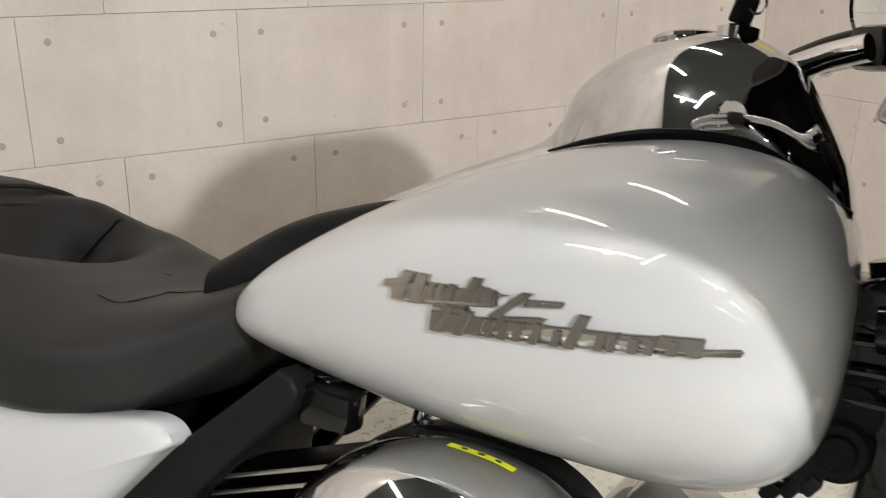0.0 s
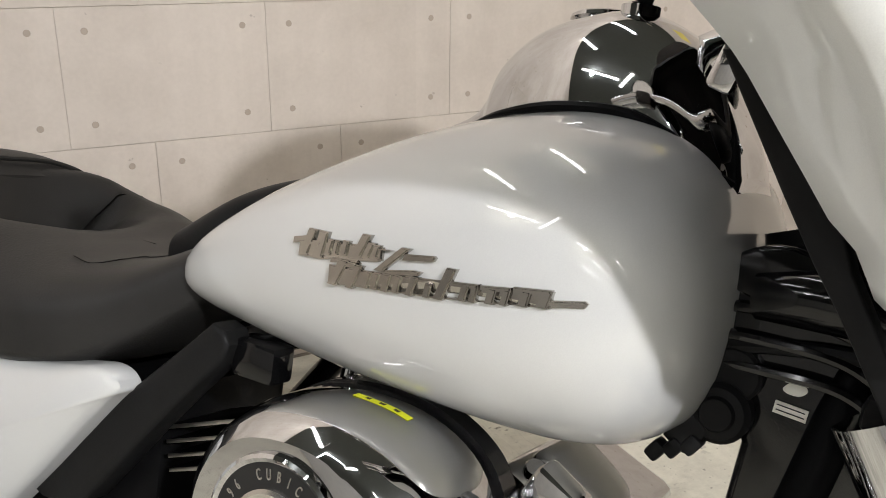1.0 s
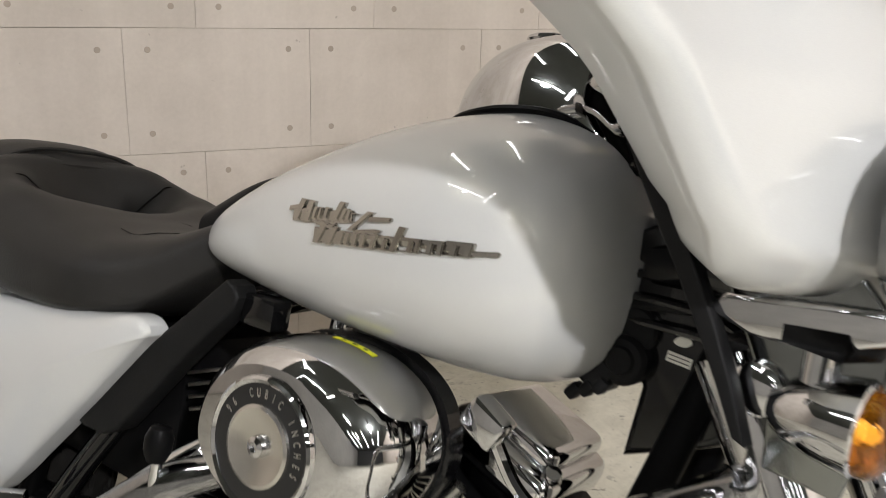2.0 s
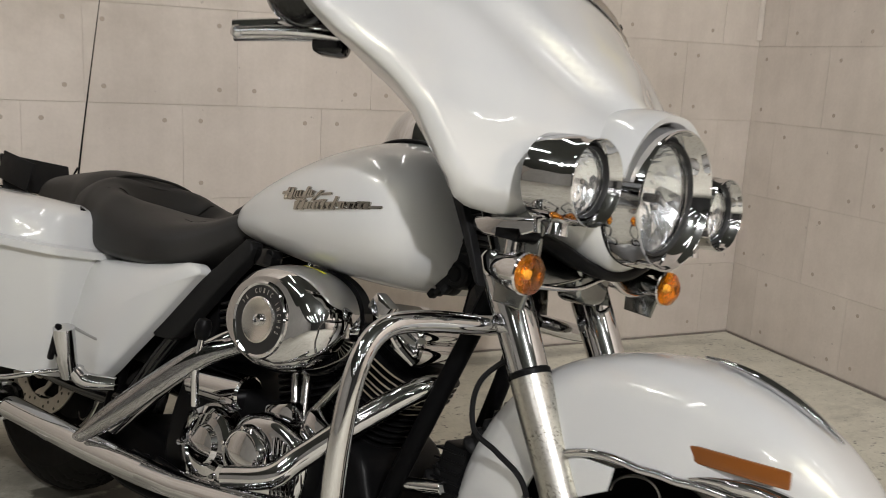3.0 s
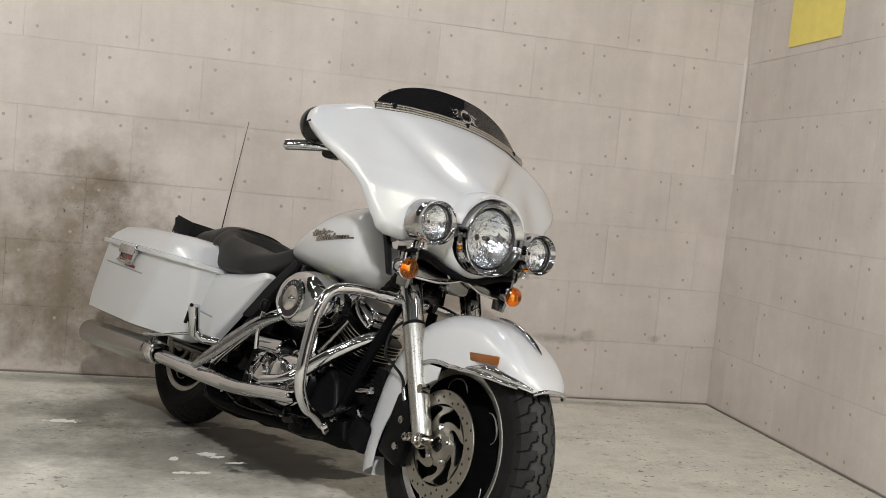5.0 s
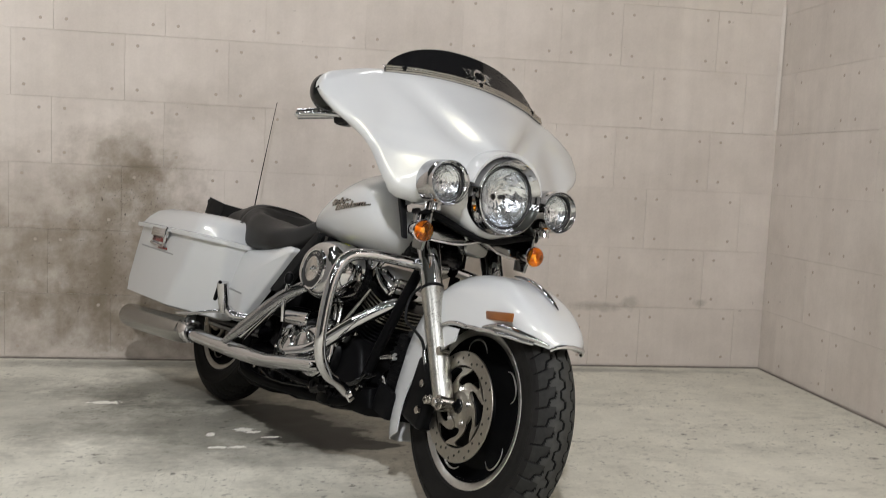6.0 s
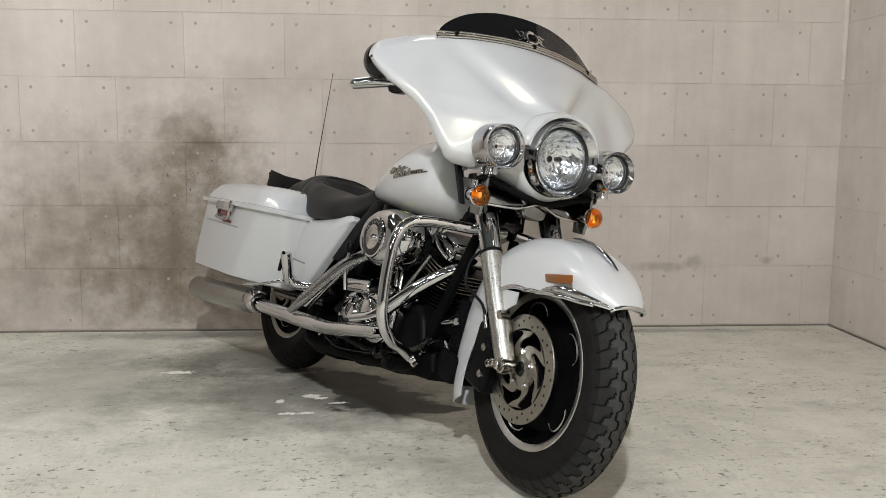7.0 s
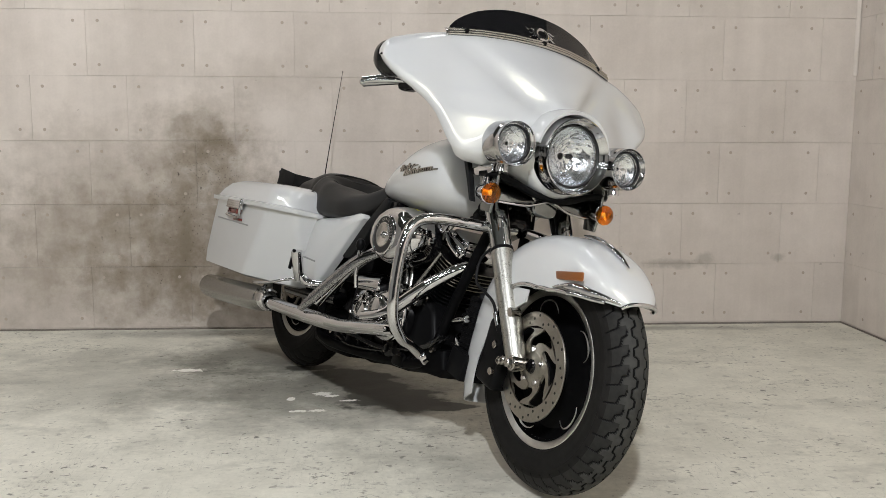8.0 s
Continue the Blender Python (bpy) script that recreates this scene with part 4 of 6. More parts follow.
headlight = round_lamp("headlight", HL - 0.026 * LOOK, 0.100, 0.090, bike, "large round headlight in a chrome visor ring", True, 0.024, 40)
front(headlight)
# white nacelle round the headlight
nac = lathe([(0.132, -0.15), (0.128, -0.105), (0.122, -0.080), (0.112, -0.066), (0.100, -0.060)], HL, LOOK, 56)
part("nacelle", nac, PAINT, fairing, "white collar round the headlight")
brow = []
for k in range(33):
    a = radians(8 + 164 * k / 32)
    v, q = Vector((0, math.cos(a), math.sin(a))), math.sin(a) ** 0.6
    brow.append([HL + v * r + LOOK * h for r, h in ((0.130, -0.115), (0.131 + 0.003 * q, -0.072), (0.128 + 0.004 * q, -0.038), (0.122 + 0.004 * q, -0.026 + 0.008 * q), (0.1165, -0.028 + 0.006 * q), (0.113, -0.050))])
part("brow", loft(brow, False, False), PAINT, fairing, "white brow standing over the headlight")
for s in (-1, 1):
    c = Vector((1.476, s * 0.196, 0.926))
    fog = round_lamp("passing_lamp", c + Vector((0, 0, 0.003)), 0.057, 0.080, bike, "small chrome passing lamp with clear lens", False, 0.018, 28)
    front(fog)
    part("lamp_stalk", tube([tuple(c + Vector((-0.035, 0, -0.050))), tuple(c + Vector((-0.035, 0, -0.075)))], [0.012, 0.016], 12, 0, None, False), CHROME, fog)
    # turn signal hung under the lamp bracket
    t = Vector((1.400, s * 0.201, 0.790))
    sig = part("turn_signal", lathe([(0, -0.058), (0.012, -0.055), (0.022, -0.042), (0.0275, -0.020), (0.0305, -0.002), (0.0315, 0.004), (0.029, 0.006)], t, LOOK, 32), CHROME, bike, "chrome bullet turn signal with amber lens")
    front(sig)
    bowl = lathe([(0.0275, 0.004), (0.0262, -0.002), (0.024, -0.008), (0.0205, -0.014), (0.016, -0.018), (0.009, -0.021), (0.0, -0.022)], t, LOOK, 14)
    rg = random.Random(31)
    for v in bowl.verts:
        if (v.co - t).length < 0.0265:
            v.co += Vector((rg.uniform(-0.003, 0.003), 0, 0))
    part("signal_bowl", bowl, ALU, sig, "", False)
    part("signal_bulb", lathe([(0.0, 0.010), (0.005, 0.008), (0.0075, 0.002), (0.006, -0.006), (0.005, -0.018)], t, LOOK, 16), PAPER, sig)
    lens_profile = [(0.0, 0.004), (0.0285, 0.004), (0.0295, 0.008), (0.0292, 0.014)]
    for q in range(7):      # stepped rings on the front
        r0 = 0.0275 - q * 0.004
        z0 = 0.0155 + 0.0125 * (1 - (r0 / 0.0295) ** 2)
        lens_profile += [(r0, z0), (max(0.0, r0 - 0.0030), z0 + 0.0022)]
    lens_profile += [(0.0, lens_profile[-1][1])]
    part("signal_lens", lathe(lens_profile, t, LOOK, 32), AMBER, sig, "amber lens with stepped rings").visible_shadow = False
    part("signal_stalk", tube([tuple(t + Vector((-0.03, 0, 0.012))), tuple(t + Vector((-0.03, 0, 0.055)))], 0.011, 12, 0, None, False), CHROME, sig)

# chrome bracket and lower covers
half = [(1.408, 0.0, 0.803), (1.408, 0.06, 0.810), (1.402, 0.12, 0.829), (1.395, 0.17, 0.842), (1.390, 0.20, 0.845), (1.375, 0.215, 0.842)]
bracket = part("lamp_bracket", bmesh.new(), SATIN, bike, "black band under the fairing that carries lamps and signals")
front(bracket)
bm = bmesh.new()
line = [(x, -y, z) for x, y, z in reversed(half[1:])] + half
pts = spline(line, 60)
secs = []
for p in pts:
    x, y, z = (float(v) for v in p)
    secs.append([Vector((x - 0.028, y, z + 0.006)), Vector((x + 0.012, y, z + 0.009)), Vector((x + 0.018, y, z)), Vector((x + 0.012, y, z - 0.010)), Vector((x - 0.028, y, z - 0.006))])
loft(secs, True, True, bm)
bm.to_mesh(bracket.data)
bm.free()
bracket.data.shade_smooth()
# fork shroud: shaped chrome plate below the headlight
o = smooth_outline([(0.0, 0.795), (0.05, 0.785), (0.10, 0.775), (0.155, 0.768), (0.178, 0.780), (0.175, 0.838), (0.10, 0.822), (0.0, 0.808), (-0.10, 0.822), (-0.175, 0.838), (-0.178, 0.780), (-0.155, 0.768), (-0.10, 0.775), (-0.05, 0.785)], 70)
bm = prism(o, -0.012, 0.012, 0.006, None, "x")
for v in bm.verts:
    v.co.x += 1.392 - 0.9 * v.co.y ** 2 - (v.co.z - 0.76) * 0.35
part("fork_shroud", bm, SHADED_CHROME, bracket, "chrome fork shroud plate")
part("bracket_lip", tube([(1.41 - 0.9 * y * y, y, 0.772 + 0.024 * math.exp(-(y / 0.05) ** 2)) for y in [(-0.16 + 0.32 * i / 16) for i in range(17)]], 0.004, 10, 60), CHROME, bracket)
for s in (-1, 1):
    part("bracket_arm", prism([(1.288, 0.846), (1.304, 0.859), (1.340, 0.863), (1.376, 0.867), (1.412, 0.870), (1.415, 0.850), (1.374, 0.834), (1.325, 0.834)], s * 0.196, s * 0.214, 0.004), CHROME, bracket, "chrome arm of the lamp bracket")
    part("bracket_nut", lathe([(0, 0.012), (0.012, 0.012), (0.019, 0.008), (0.021, 0.0)], (1.331, s * 0.190, 0.795), (0, s, 0), 20), CHROME, bracket)
    part("bracket_plate", prism([(1.342, 0.740), (1.395, 0.735), (1.41, 0.80), (1.41, 0.86), (1.37, 0.90), (1.30, 0.915), (1.262, 0.915), (1.300, 0.852), (1.338, 0.785)], s * 0.180, s * 0.190, 0.003), SHADED_CHROME, bracket, "polished fork side plate")
bm = prism(smooth_outline([(-0.05, 0.815), (-0.045, 0.785), (-0.035, 0.755), (0.0, 0.748), (0.035, 0.755), (0.045, 0.785), (0.05, 0.815), (0.0, 0.822)], 40), 1.345, 1.392, 0.008, None, "x")
part("centre_cover", bm, SHADED_CHROME, bracket, "chrome cover hanging at the steering head")
part("lower_skirt", prism([(-0.11, 0.80), (-0.12, 0.845), (0.12, 0.845), (0.11, 0.80), (0.05, 0.785), (-0.05, 0.785)], 1.28, 1.355, 0.006, None, "x"), SATIN, bracket)
front(part("triple_clamp", block((0.07, 0.29, 0.032), (1.305, 0, 0.800), 0.010), SATIN, bike, "black lower fork clamp"))

# ---- handlebar, mirrors ----
bar = part("handlebar", tube([(1.19, 0.0, 1.035), (1.20, -0.12, 1.035), (1.185, -0.20, 1.06), (1.14, -0.30, 1.09), (1.08, -0.37, 1.095), (1.0, -0.45, 1.078)], 0.0127, 16, 60), CHROME, bike, "chrome handlebar with rubber grips")
front(bar)
part("bar_left", tube([(1.19, 0.0, 1.035), (1.20, 0.12, 1.035), (1.185, 0.20, 1.06), (1.14, 0.30, 1.09), (1.08, 0.37, 1.095), (1.0, 0.45, 1.078)], 0.0127, 16, 60), SATIN, bar)
for s in (-1, 1):
    part("grip", tube([(1.07, s * 0.38, 1.094), (1.03, s * 0.42, 1.086), (0.985, s * 0.464, 1.074)], [0.0165, 0.0175, 0.0165], 18, 12), CHROME if s < 0 else SATIN, bar, "ribbed grip")
    part("switch_box", block((0.055, 0.045, 0.05), (1.09, s * 0.36, 1.085), 0.012, pose(0, 0, 0, 0, 0, -s * 32)), GLOSS, bar, "black switch housing")
    lever = part("brake_lever" if s < 0 else "clutch_lever", tube([(1.115, s * 0.36, 1.088), (1.09, s * 0.41, 1.083), (1.06, s * 0.445, 1.077), (1.02, s * 0.478, 1.068)], [0.008, 0.008, 0.0075, 0.006], 12, 24), CHROME, bar, "chrome hand lever")
    part("lever_ball", lathe([(0, -0.010), (0.007, -0.007), (0.010, 0), (0.007, 0.007), (0, 0.010)], (1.018, s * 0.480, 1.0675), (0, s, 0), 16), CHROME, lever)
    mp = Vector((1.095, s * 0.432, 1.146))
    mir = part("mirror", lathe([(0, 0.050), (0.022, 0.046), (0.042, 0.032), (0.054, 0.010), (0.058, -0.012), (0.056, -0.022), (0.0, -0.022)], mp, (0.55, s * 0.6, 0.1), 36), GLOSS, bike, "round black mirror housing beside the fairing")
    front(mir)
    part("mirror_glass", lathe([(0, 0), (0.050, 0), (0.052, -0.004)], mp + Vector((0.55, s * 0.6, 0.1)).normalized() * -0.023, (0.55, s * 0.6, 0.1), 36), MIRROR, mir)
    part("mirror_stem", tube([tuple(mp + Vector((0.02, -s * 0.02, 0))), (1.15, s * 0.40, 1.10)], 0.010, 10, 0, None, False), GLOSS, mir)
part("riser_stem", tube([(1.068, 0.02, 1.030), (1.10, 0.01, 1.042), (1.13, 0.0, 1.050)], 0.011, 14, 16), CHROME, bar)
part("riser_clamp", block((0.045, 0.12, 0.045), (1.205, 0, 1.005), 0.014), SATIN, bar, "black riser clamp")

# ---- fuel tank ----
TANK = [  # x, half width, bottom, top
    (0.645, 0.100, 0.752, 0.775), (0.652, 0.128, 0.742, 0.790), (0.668, 0.147, 0.732, 0.810), (0.70, 0.163, 0.724, 0.838), (0.76, 0.182, 0.716, 0.876),
    (0.83, 0.200, 0.709, 0.911), (0.90, 0.214, 0.705, 0.940), (0.97, 0.224, 0.703, 0.960), (1.03, 0.229, 0.703, 0.968), (1.08, 0.226, 0.708, 0.964),
    (1.112, 0.216, 0.718, 0.951), (1.134, 0.199, 0.735, 0.931), (1.147, 0.174, 0.757, 0.906), (1.153, 0.143, 0.785, 0.880), (1.155, 0.100, 0.812, 0.857)]


def tank_section(x, w, zb, zt, n=48):
    zm = zb + (zt - zb) * 0.52
    out = []
    for k in range(n):
        a = 2 * math.pi * k / n
        c, s = math.cos(a), math.sin(a)
        e = 0.74
        y = w * math.copysign(abs(c) ** (e * (1.06 if s > 0 else 0.92)), c)
        z = zm + (zt - zm if s > 0 else zm - zb) * math.copysign(abs(s) ** e, s)
        out.append(Vector((x, y, z)))
    return out


sec = [tank_section(*(float(v) for v in r)) for r in spline(TANK, 64)]
tank = part("fuel_tank", loft(sec), PAINT, bike, "pearl white teardrop fuel tank")
tank.data.set_sharp_from_angle(angle=radians(80))


def tank_side(x, z):
    """How far the tank's flank stands out at (x, z)."""
    w, zb, zt = (curve_at([(r[0], r[k]) for r in TANK], x) for k in (1, 2, 3))
    zm = zb + (zt - zb) * 0.52
    up = z > zm
    s = abs(z - zm) / ((zt - zm) if up else (zm - zb))
    s = min(0.999, s) ** (1 / 0.74)
    return w * max(0.0, 1 - s * s) ** (0.5 * 0.74 * (1.06 if up else 0.92))


# script badge as plain raised shapes, following the flank
badge = part("tank_badge", bmesh.new(), NICKEL, tank, "dark nickel two-line badge of slanted raised strokes")


def badge_piece(name, outline, t=0.0055, off=0.0):
    bm = bmesh.new()
    front = [bm.verts.new((x, -tank_side(x, z) - t - off, z)) for x, z in outline]
    back = [bm.verts.new((x, -tank_side(x, z) + 0.002, z)) for x, z in outline]
    ring_faces(bm, front, back)
    f = bm.faces.new(front)
    bmesh.ops.recalc_face_normals(bm, faces=bm.faces)
    bmesh.ops.bevel(bm, geom=list(f.edges), offset=0.0011, segments=2, affect="EDGES")
    return part(name, bm, NICKEL, badge, "", False)


def bp(u, v):
    """Badge plane: u along its length in 528ths, v downwards, with the badge's own slope."""
    return (0.845 + u * 0.0004816 + v * 0.000012, 0.8335 + u * 0.000096 - v * 0.000405)


def slab(*uv):
    return [bp(u, v) for u, v in uv]


def stroke(u0, v0, u1, v1, w, lean=0.0):
    """A slanted bar from (u0, v0) to (u1, v1), w wide."""
    return slab((u0, v0), (u0 + w, v0 + w * 0.2), (u1 + w, v1 + w * 0.2), (u1, v1))


for uv in (((0, -4), (34, -6), (34, 7), (0, 8)), ((244, 32), (296, 36), (300, 40), (296, 46), (240, 43)), ((478, 108), (524, 110), (528, 115), (524, 122), (474, 119)), ((205, 60), (262, 60), (278, 64), (272, 70), (205, 68))):
    badge_piece("dash", slab(*uv), 0.0045)
for uv in (((16, 2), (60, 4), (200, 20), (200, 44), (60, 38), (16, 32)), ((92, 50), (160, 60), (300, 76), (482, 94), (482, 121), (300, 107), (160, 92), (92, 86))):
    badge_piece("badge_plate", slab(*uv), 0.0042)
for uv in (((30, 22), (195, 37), (195, 46), (60, 40), (30, 33)), ((92, 36), (150, 42), (158, 50), (92, 46)), ((92, 84), (160, 92), (480, 122), (480, 114), (165, 82), (92, 76))):
    badge_piece("bar", slab(*uv), 0.0035)
for u0, v0, u1, v1, w in ((18, 28, 36, -20, 21), (52, 34, 62, -15, 22), (80, 30, 86, 2, 12), (98, 31, 102, 4, 10), (116, 32, 120, 5, 12), (140, 34, 158, -6, 18), (162, 36, 172, 10, 13), (180, 38, 184, 14, 12), (188, 60, 238, 20, 17), (188, 22, 200, 22, 20)):
    badge_piece("upper_stroke", stroke(u0, v0, u1, v1, w))
badge_piece("cross_bar", slab((32, 2), (70, 7), (68, 17), (30, 12)))
for u0, v0, u1, v1, w in ((92, 86, 116, 40, 20), (132, 92, 150, 50, 16), (166, 92, 174, 62, 12), (184, 94, 190, 64, 12), (204, 97, 210, 66, 14), (226, 99, 232, 68, 13), (252, 103, 262, 70, 13), (284, 106, 288, 82, 12), (302, 108, 322, 55, 17), (344, 110, 350, 82, 13), (362, 112, 366, 84, 11), (388, 114, 392, 88, 13), (410, 116, 414, 90, 11), (436, 117, 440, 92, 14), (462, 119, 468, 92, 16)):
    badge_piece("lower_stroke", stroke(u0, v0, u1, v1, w))
for uv in (((112, 42), (150, 48), (158, 58), (110, 52)), ((330, 78), (376, 83), (376, 91), (330, 86)), ((380, 84), (425, 88), (425, 96), (380, 92)), ((428, 86), (482, 92), (482, 100), (428, 95))):
    badge_piece("cross_bar", slab(*uv))

# chrome console along the tank top with the ignition key
CON = [(0.70, 0.018, 0.866), (0.80, 0.026, 0.915), (0.875, 0.030, 0.948), (0.897, 0.032, 0.972), (0.912, 0.044, 1.004), (0.950, 0.072, 1.032), (1.0, 0.096, 1.048),
       (1.045, 0.099, 1.050), (1.085, 0.096, 1.030), (1.112, 0.090, 0.992), (1.132, 0.083, 0.956), (1.142, 0.076, 0.925)]
rings = []
for x, w, zt in spline(CON, 72):
    x, w, zt = float(x), float(w), float(zt)
    base = curve_at([(r[0], r[3]) for r in TANK], x) - 0.035
    rings.append([Vector((x, w * math.copysign(abs(math.cos(a)) ** 0.62, math.cos(a)), base + (zt - base) * max(0, math.sin(a)) ** 0.62)) for a in [math.pi * k / 36 for k in range(37)]])
console = part("console", loft(rings, True, True), CHROME, bike, "chrome dash console on the tank top")
console.data.set_sharp_from_angle(angle=radians(50))
part("console_gasket", tube([(0.90, -0.050, 0.942), (0.95, -0.088, 0.954), (1.0, -0.096, 0.9635), (1.055, -0.098, 0.9645), (1.093, -0.095, 0.951), (1.120, -0.087, 0.932), (1.138, -0.070, 0.922)], [0.001, 0.003, 0.0048, 0.0048, 0.0048, 0.0048, 0.004], 8, 40), SATIN, console)
part("console_bezel", tube([(0.995 + 0.028 * math.cos(k), 0.040 * math.sin(k), 1.046 + 0.10 * (0.028 * math.cos(k))) for k in [2 * math.pi * i / 24 for i in range(25)]], 0.004, 8, 60), CHROME, console)
key = part("ignition_key", block((0.018, 0.005, 0.022), (1.040, -0.045, 1.066), 0.002, pose(0, 0, 0, 8, 12, 25)), PLASTIC, console, "black plastic ignition key")
part("key_ring", lathe([(0.007, -0.0008), (0.008, 0), (0.007, 0.0008), (0.006, 0)], (1.050, -0.048, 1.070), (0.4, 1, 0), 24, None, True), CHROME, key)
part("lock", lathe([(0.016, 0), (0.016, 0.012), (0.012, 0.014), (0, 0.014)], (1.038, -0.045, 1.040), (0, 0, 1), 20), CHROME, console)

# ---- seat ----
SEAT = [  # x, half width, bottom, crown, dish
    (0.715, 0.095, 0.765, 0.842, 0.0), (0.66, 0.138, 0.715, 0.806, 0.002), (0.58, 0.178, 0.656, 0.768, 0.003), (0.50, 0.210, 0.636, 0.750, 0.006), (0.42, 0.218, 0.630, 0.757, 0.010),
    (0.35, 0.218, 0.628, 0.776, 0.028), (0.30, 0.214, 0.628, 0.796, 0.095), (0.255, 0.204, 0.632, 0.808, 0.150), (0.215, 0.196, 0.638, 0.816, 0.095), (0.18, 0.189, 0.643, 0.818, 0.020), (0.12, 0.170, 0.650, 0.800, 0.0)]


def seat_top(w, zb, zt, dish, power, c, s):
    k = power if s > 0 else power * 0.55
    y = w * math.copysign(abs(c) ** k, c)
    zm = zb + (zt - zb) * 0.36
    z = zm + (zt - zm if s > 0 else zm - zb) * math.copysign(abs(s) ** k, s)
    if s > 0:
        z -= dish * (0.30 * math.exp(-(y / (w * 0.66)) ** 4) + 0.70 * math.exp(-abs(y / (w * 0.40)) ** 2.2))
    return y, z


def seat_rings(rows_, n, power):
    out = []
    for x, w, zb, zt, dish in spline(rows_, n):
        r = []
        for k in range(64):
            a = 2 * math.pi * k / 64
            y, z = seat_top(float(w), float(zb), float(zt), float(dish), power, math.cos(a), math.sin(a))
            r.append(Vector((float(x), y, z)))
        out.append(r)
    return out


def on_seat(x, y, lift=0.0):
    """The point of the seat's upper side over (x, y)."""
    w, zb, zt, dish = (curve_at([(r[0], r[k]) for r in SEAT[::-1]], x) for k in (1, 2, 3, 4))
    c = math.copysign((min(abs(y), w * 0.995) / w) ** (1 / 0.72), y)
    return (x, y, seat_top(w, zb, zt, dish, 0.72, c, math.sqrt(1 - c * c))[1] + lift)


seat = part("rider_seat", loft(seat_rings(SEAT, 64, 0.72)), LEATHER, bike, "black leather rider seat with a deep bucket")
PILL = [(0.185, 0.150, 0.665, 0.797, 0.0), (0.15, 0.160, 0.67, 0.818, 0.0), (0.10, 0.160, 0.67, 0.824, 0.0), (0.03, 0.142, 0.672, 0.815, 0.0), (-0.08, 0.118, 0.675, 0.798, 0.0), (-0.18, 0.095, 0.675, 0.780, 0.0), (-0.23, 0.060, 0.69, 0.752, 0.0)]
part("pillion", loft(seat_rings(PILL, 30, 0.76)), LEATHER, seat, "black leather pillion pad")
for s in (-1, 1):
    part("seam", tube([on_seat(x, s * y) for x, y in ((0.236, 0.165), (0.233, 0.128), (0.236, 0.111), (0.237, 0.085), (0.237, 0.063))], 0.0011, 6, 40), SATIN, seat)
part("piping", tube([(0.166, -0.135, 0.786), (0.166, -0.105, 0.803), (0.162, -0.070, 0.813), (0.162, -0.03, 0.817), (0.166, 0.0, 0.817), (0.166, 0.03, 0.817), (0.162, 0.070, 0.813), (0.166, 0.105, 0.803), (0.166, 0.135, 0.786)], 0.0035, 8, 60), LEATHER, seat, "piped front edge of the pillion pad")
# fine creases in front of the bucket
for line in (((0.436, 0.021), (0.408, 0.019)), ((0.56, -0.062), (0.51, -0.045), (0.495, -0.050), (0.515, -0.095), (0.500, -0.121), (0.470, -0.121))):
    part("seam", tube([on_seat(x, y) for x, y in line], 0.0007, 6, 36), SATIN, seat)
part("nose_panel", loft(seat_rings([(0.76, 0.030, 0.835, 0.885, 0), (0.70, 0.060, 0.80, 0.868, 0), (0.64, 0.085, 0.77, 0.845, 0), (0.57, 0.08, 0.75, 0.800, 0)], 18, 0.8)), PLASTIC, seat, "perforated nose panel")

# ---- side cover, panels ----
o = smooth_outline([(0.645, 0.652), (0.634, 0.664), (0.612, 0.667), (0.579, 0.661), (0.53, 0.651), (0.45, 0.640), (0.30, 0.620), (0.255, 0.590), (0.20, 0.515), (0.165, 0.44), (0.198, 0.412), (0.225, 0.38), (0.265, 0.358), (0.36, 0.360), (0.405, 0.392), (0.46, 0.450), (0.537, 0.532), (0.58, 0.580), (0.630, 0.636)], 110)
bm = domed(o, -0.165, -0.190, 0.030)
part("side_cover", bm, PAINT, bike, "pearl white side cover below the seat")
# no real recess: a grey bar carries the groove's shade
part("cover_slot_shade", block((0.11, 0.012, 0.007), (0.335, -0.2135, 0.465), 0.003, pose(0, 0, 0, 0, 3, 0)), GROOVE_SHADE, bike, "grey bar painted as the shade of a groove in the side cover")
o = [(0.735, 0.736), (0.750, 0.732), (0.757, 0.720), (0.752, 0.705), (0.71, 0.660), (0.667, 0.612), (0.623, 0.559), (0.585, 0.515), (0.560, 0.502), (0.520, 0.500), (0.500, 0.506), (0.498, 0.520), (0.555, 0.572), (0.614, 0.626), (0.685, 0.690)]
part("heat_guard", prism(o, -0.174, -0.140, 0.005), GUARD, bike, "dark grained plastic heat deflector")
part("guard_clip", block((0.05, 0.03, 0.035), (0.775, -0.145, 0.708), 0.005), GLOSS, bike)
part("frame_rail", tube([(0.80, -0.105, 0.74), (0.70, -0.13, 0.69), (0.62, -0.14, 0.60), (0.52, -0.145, 0.47), (0.45, -0.145, 0.37)], 0.016, 12, 40), GLOSS, bike, "black upper frame rail")
for s in (1,):
    part("frame_rail", tube([(0.80, s * 0.105, 0.74), (0.70, s * 0.13, 0.69), (0.52, s * 0.145, 0.47), (0.45, s * 0.145, 0.37)], 0.016, 12, 40), GLOSS, bike)

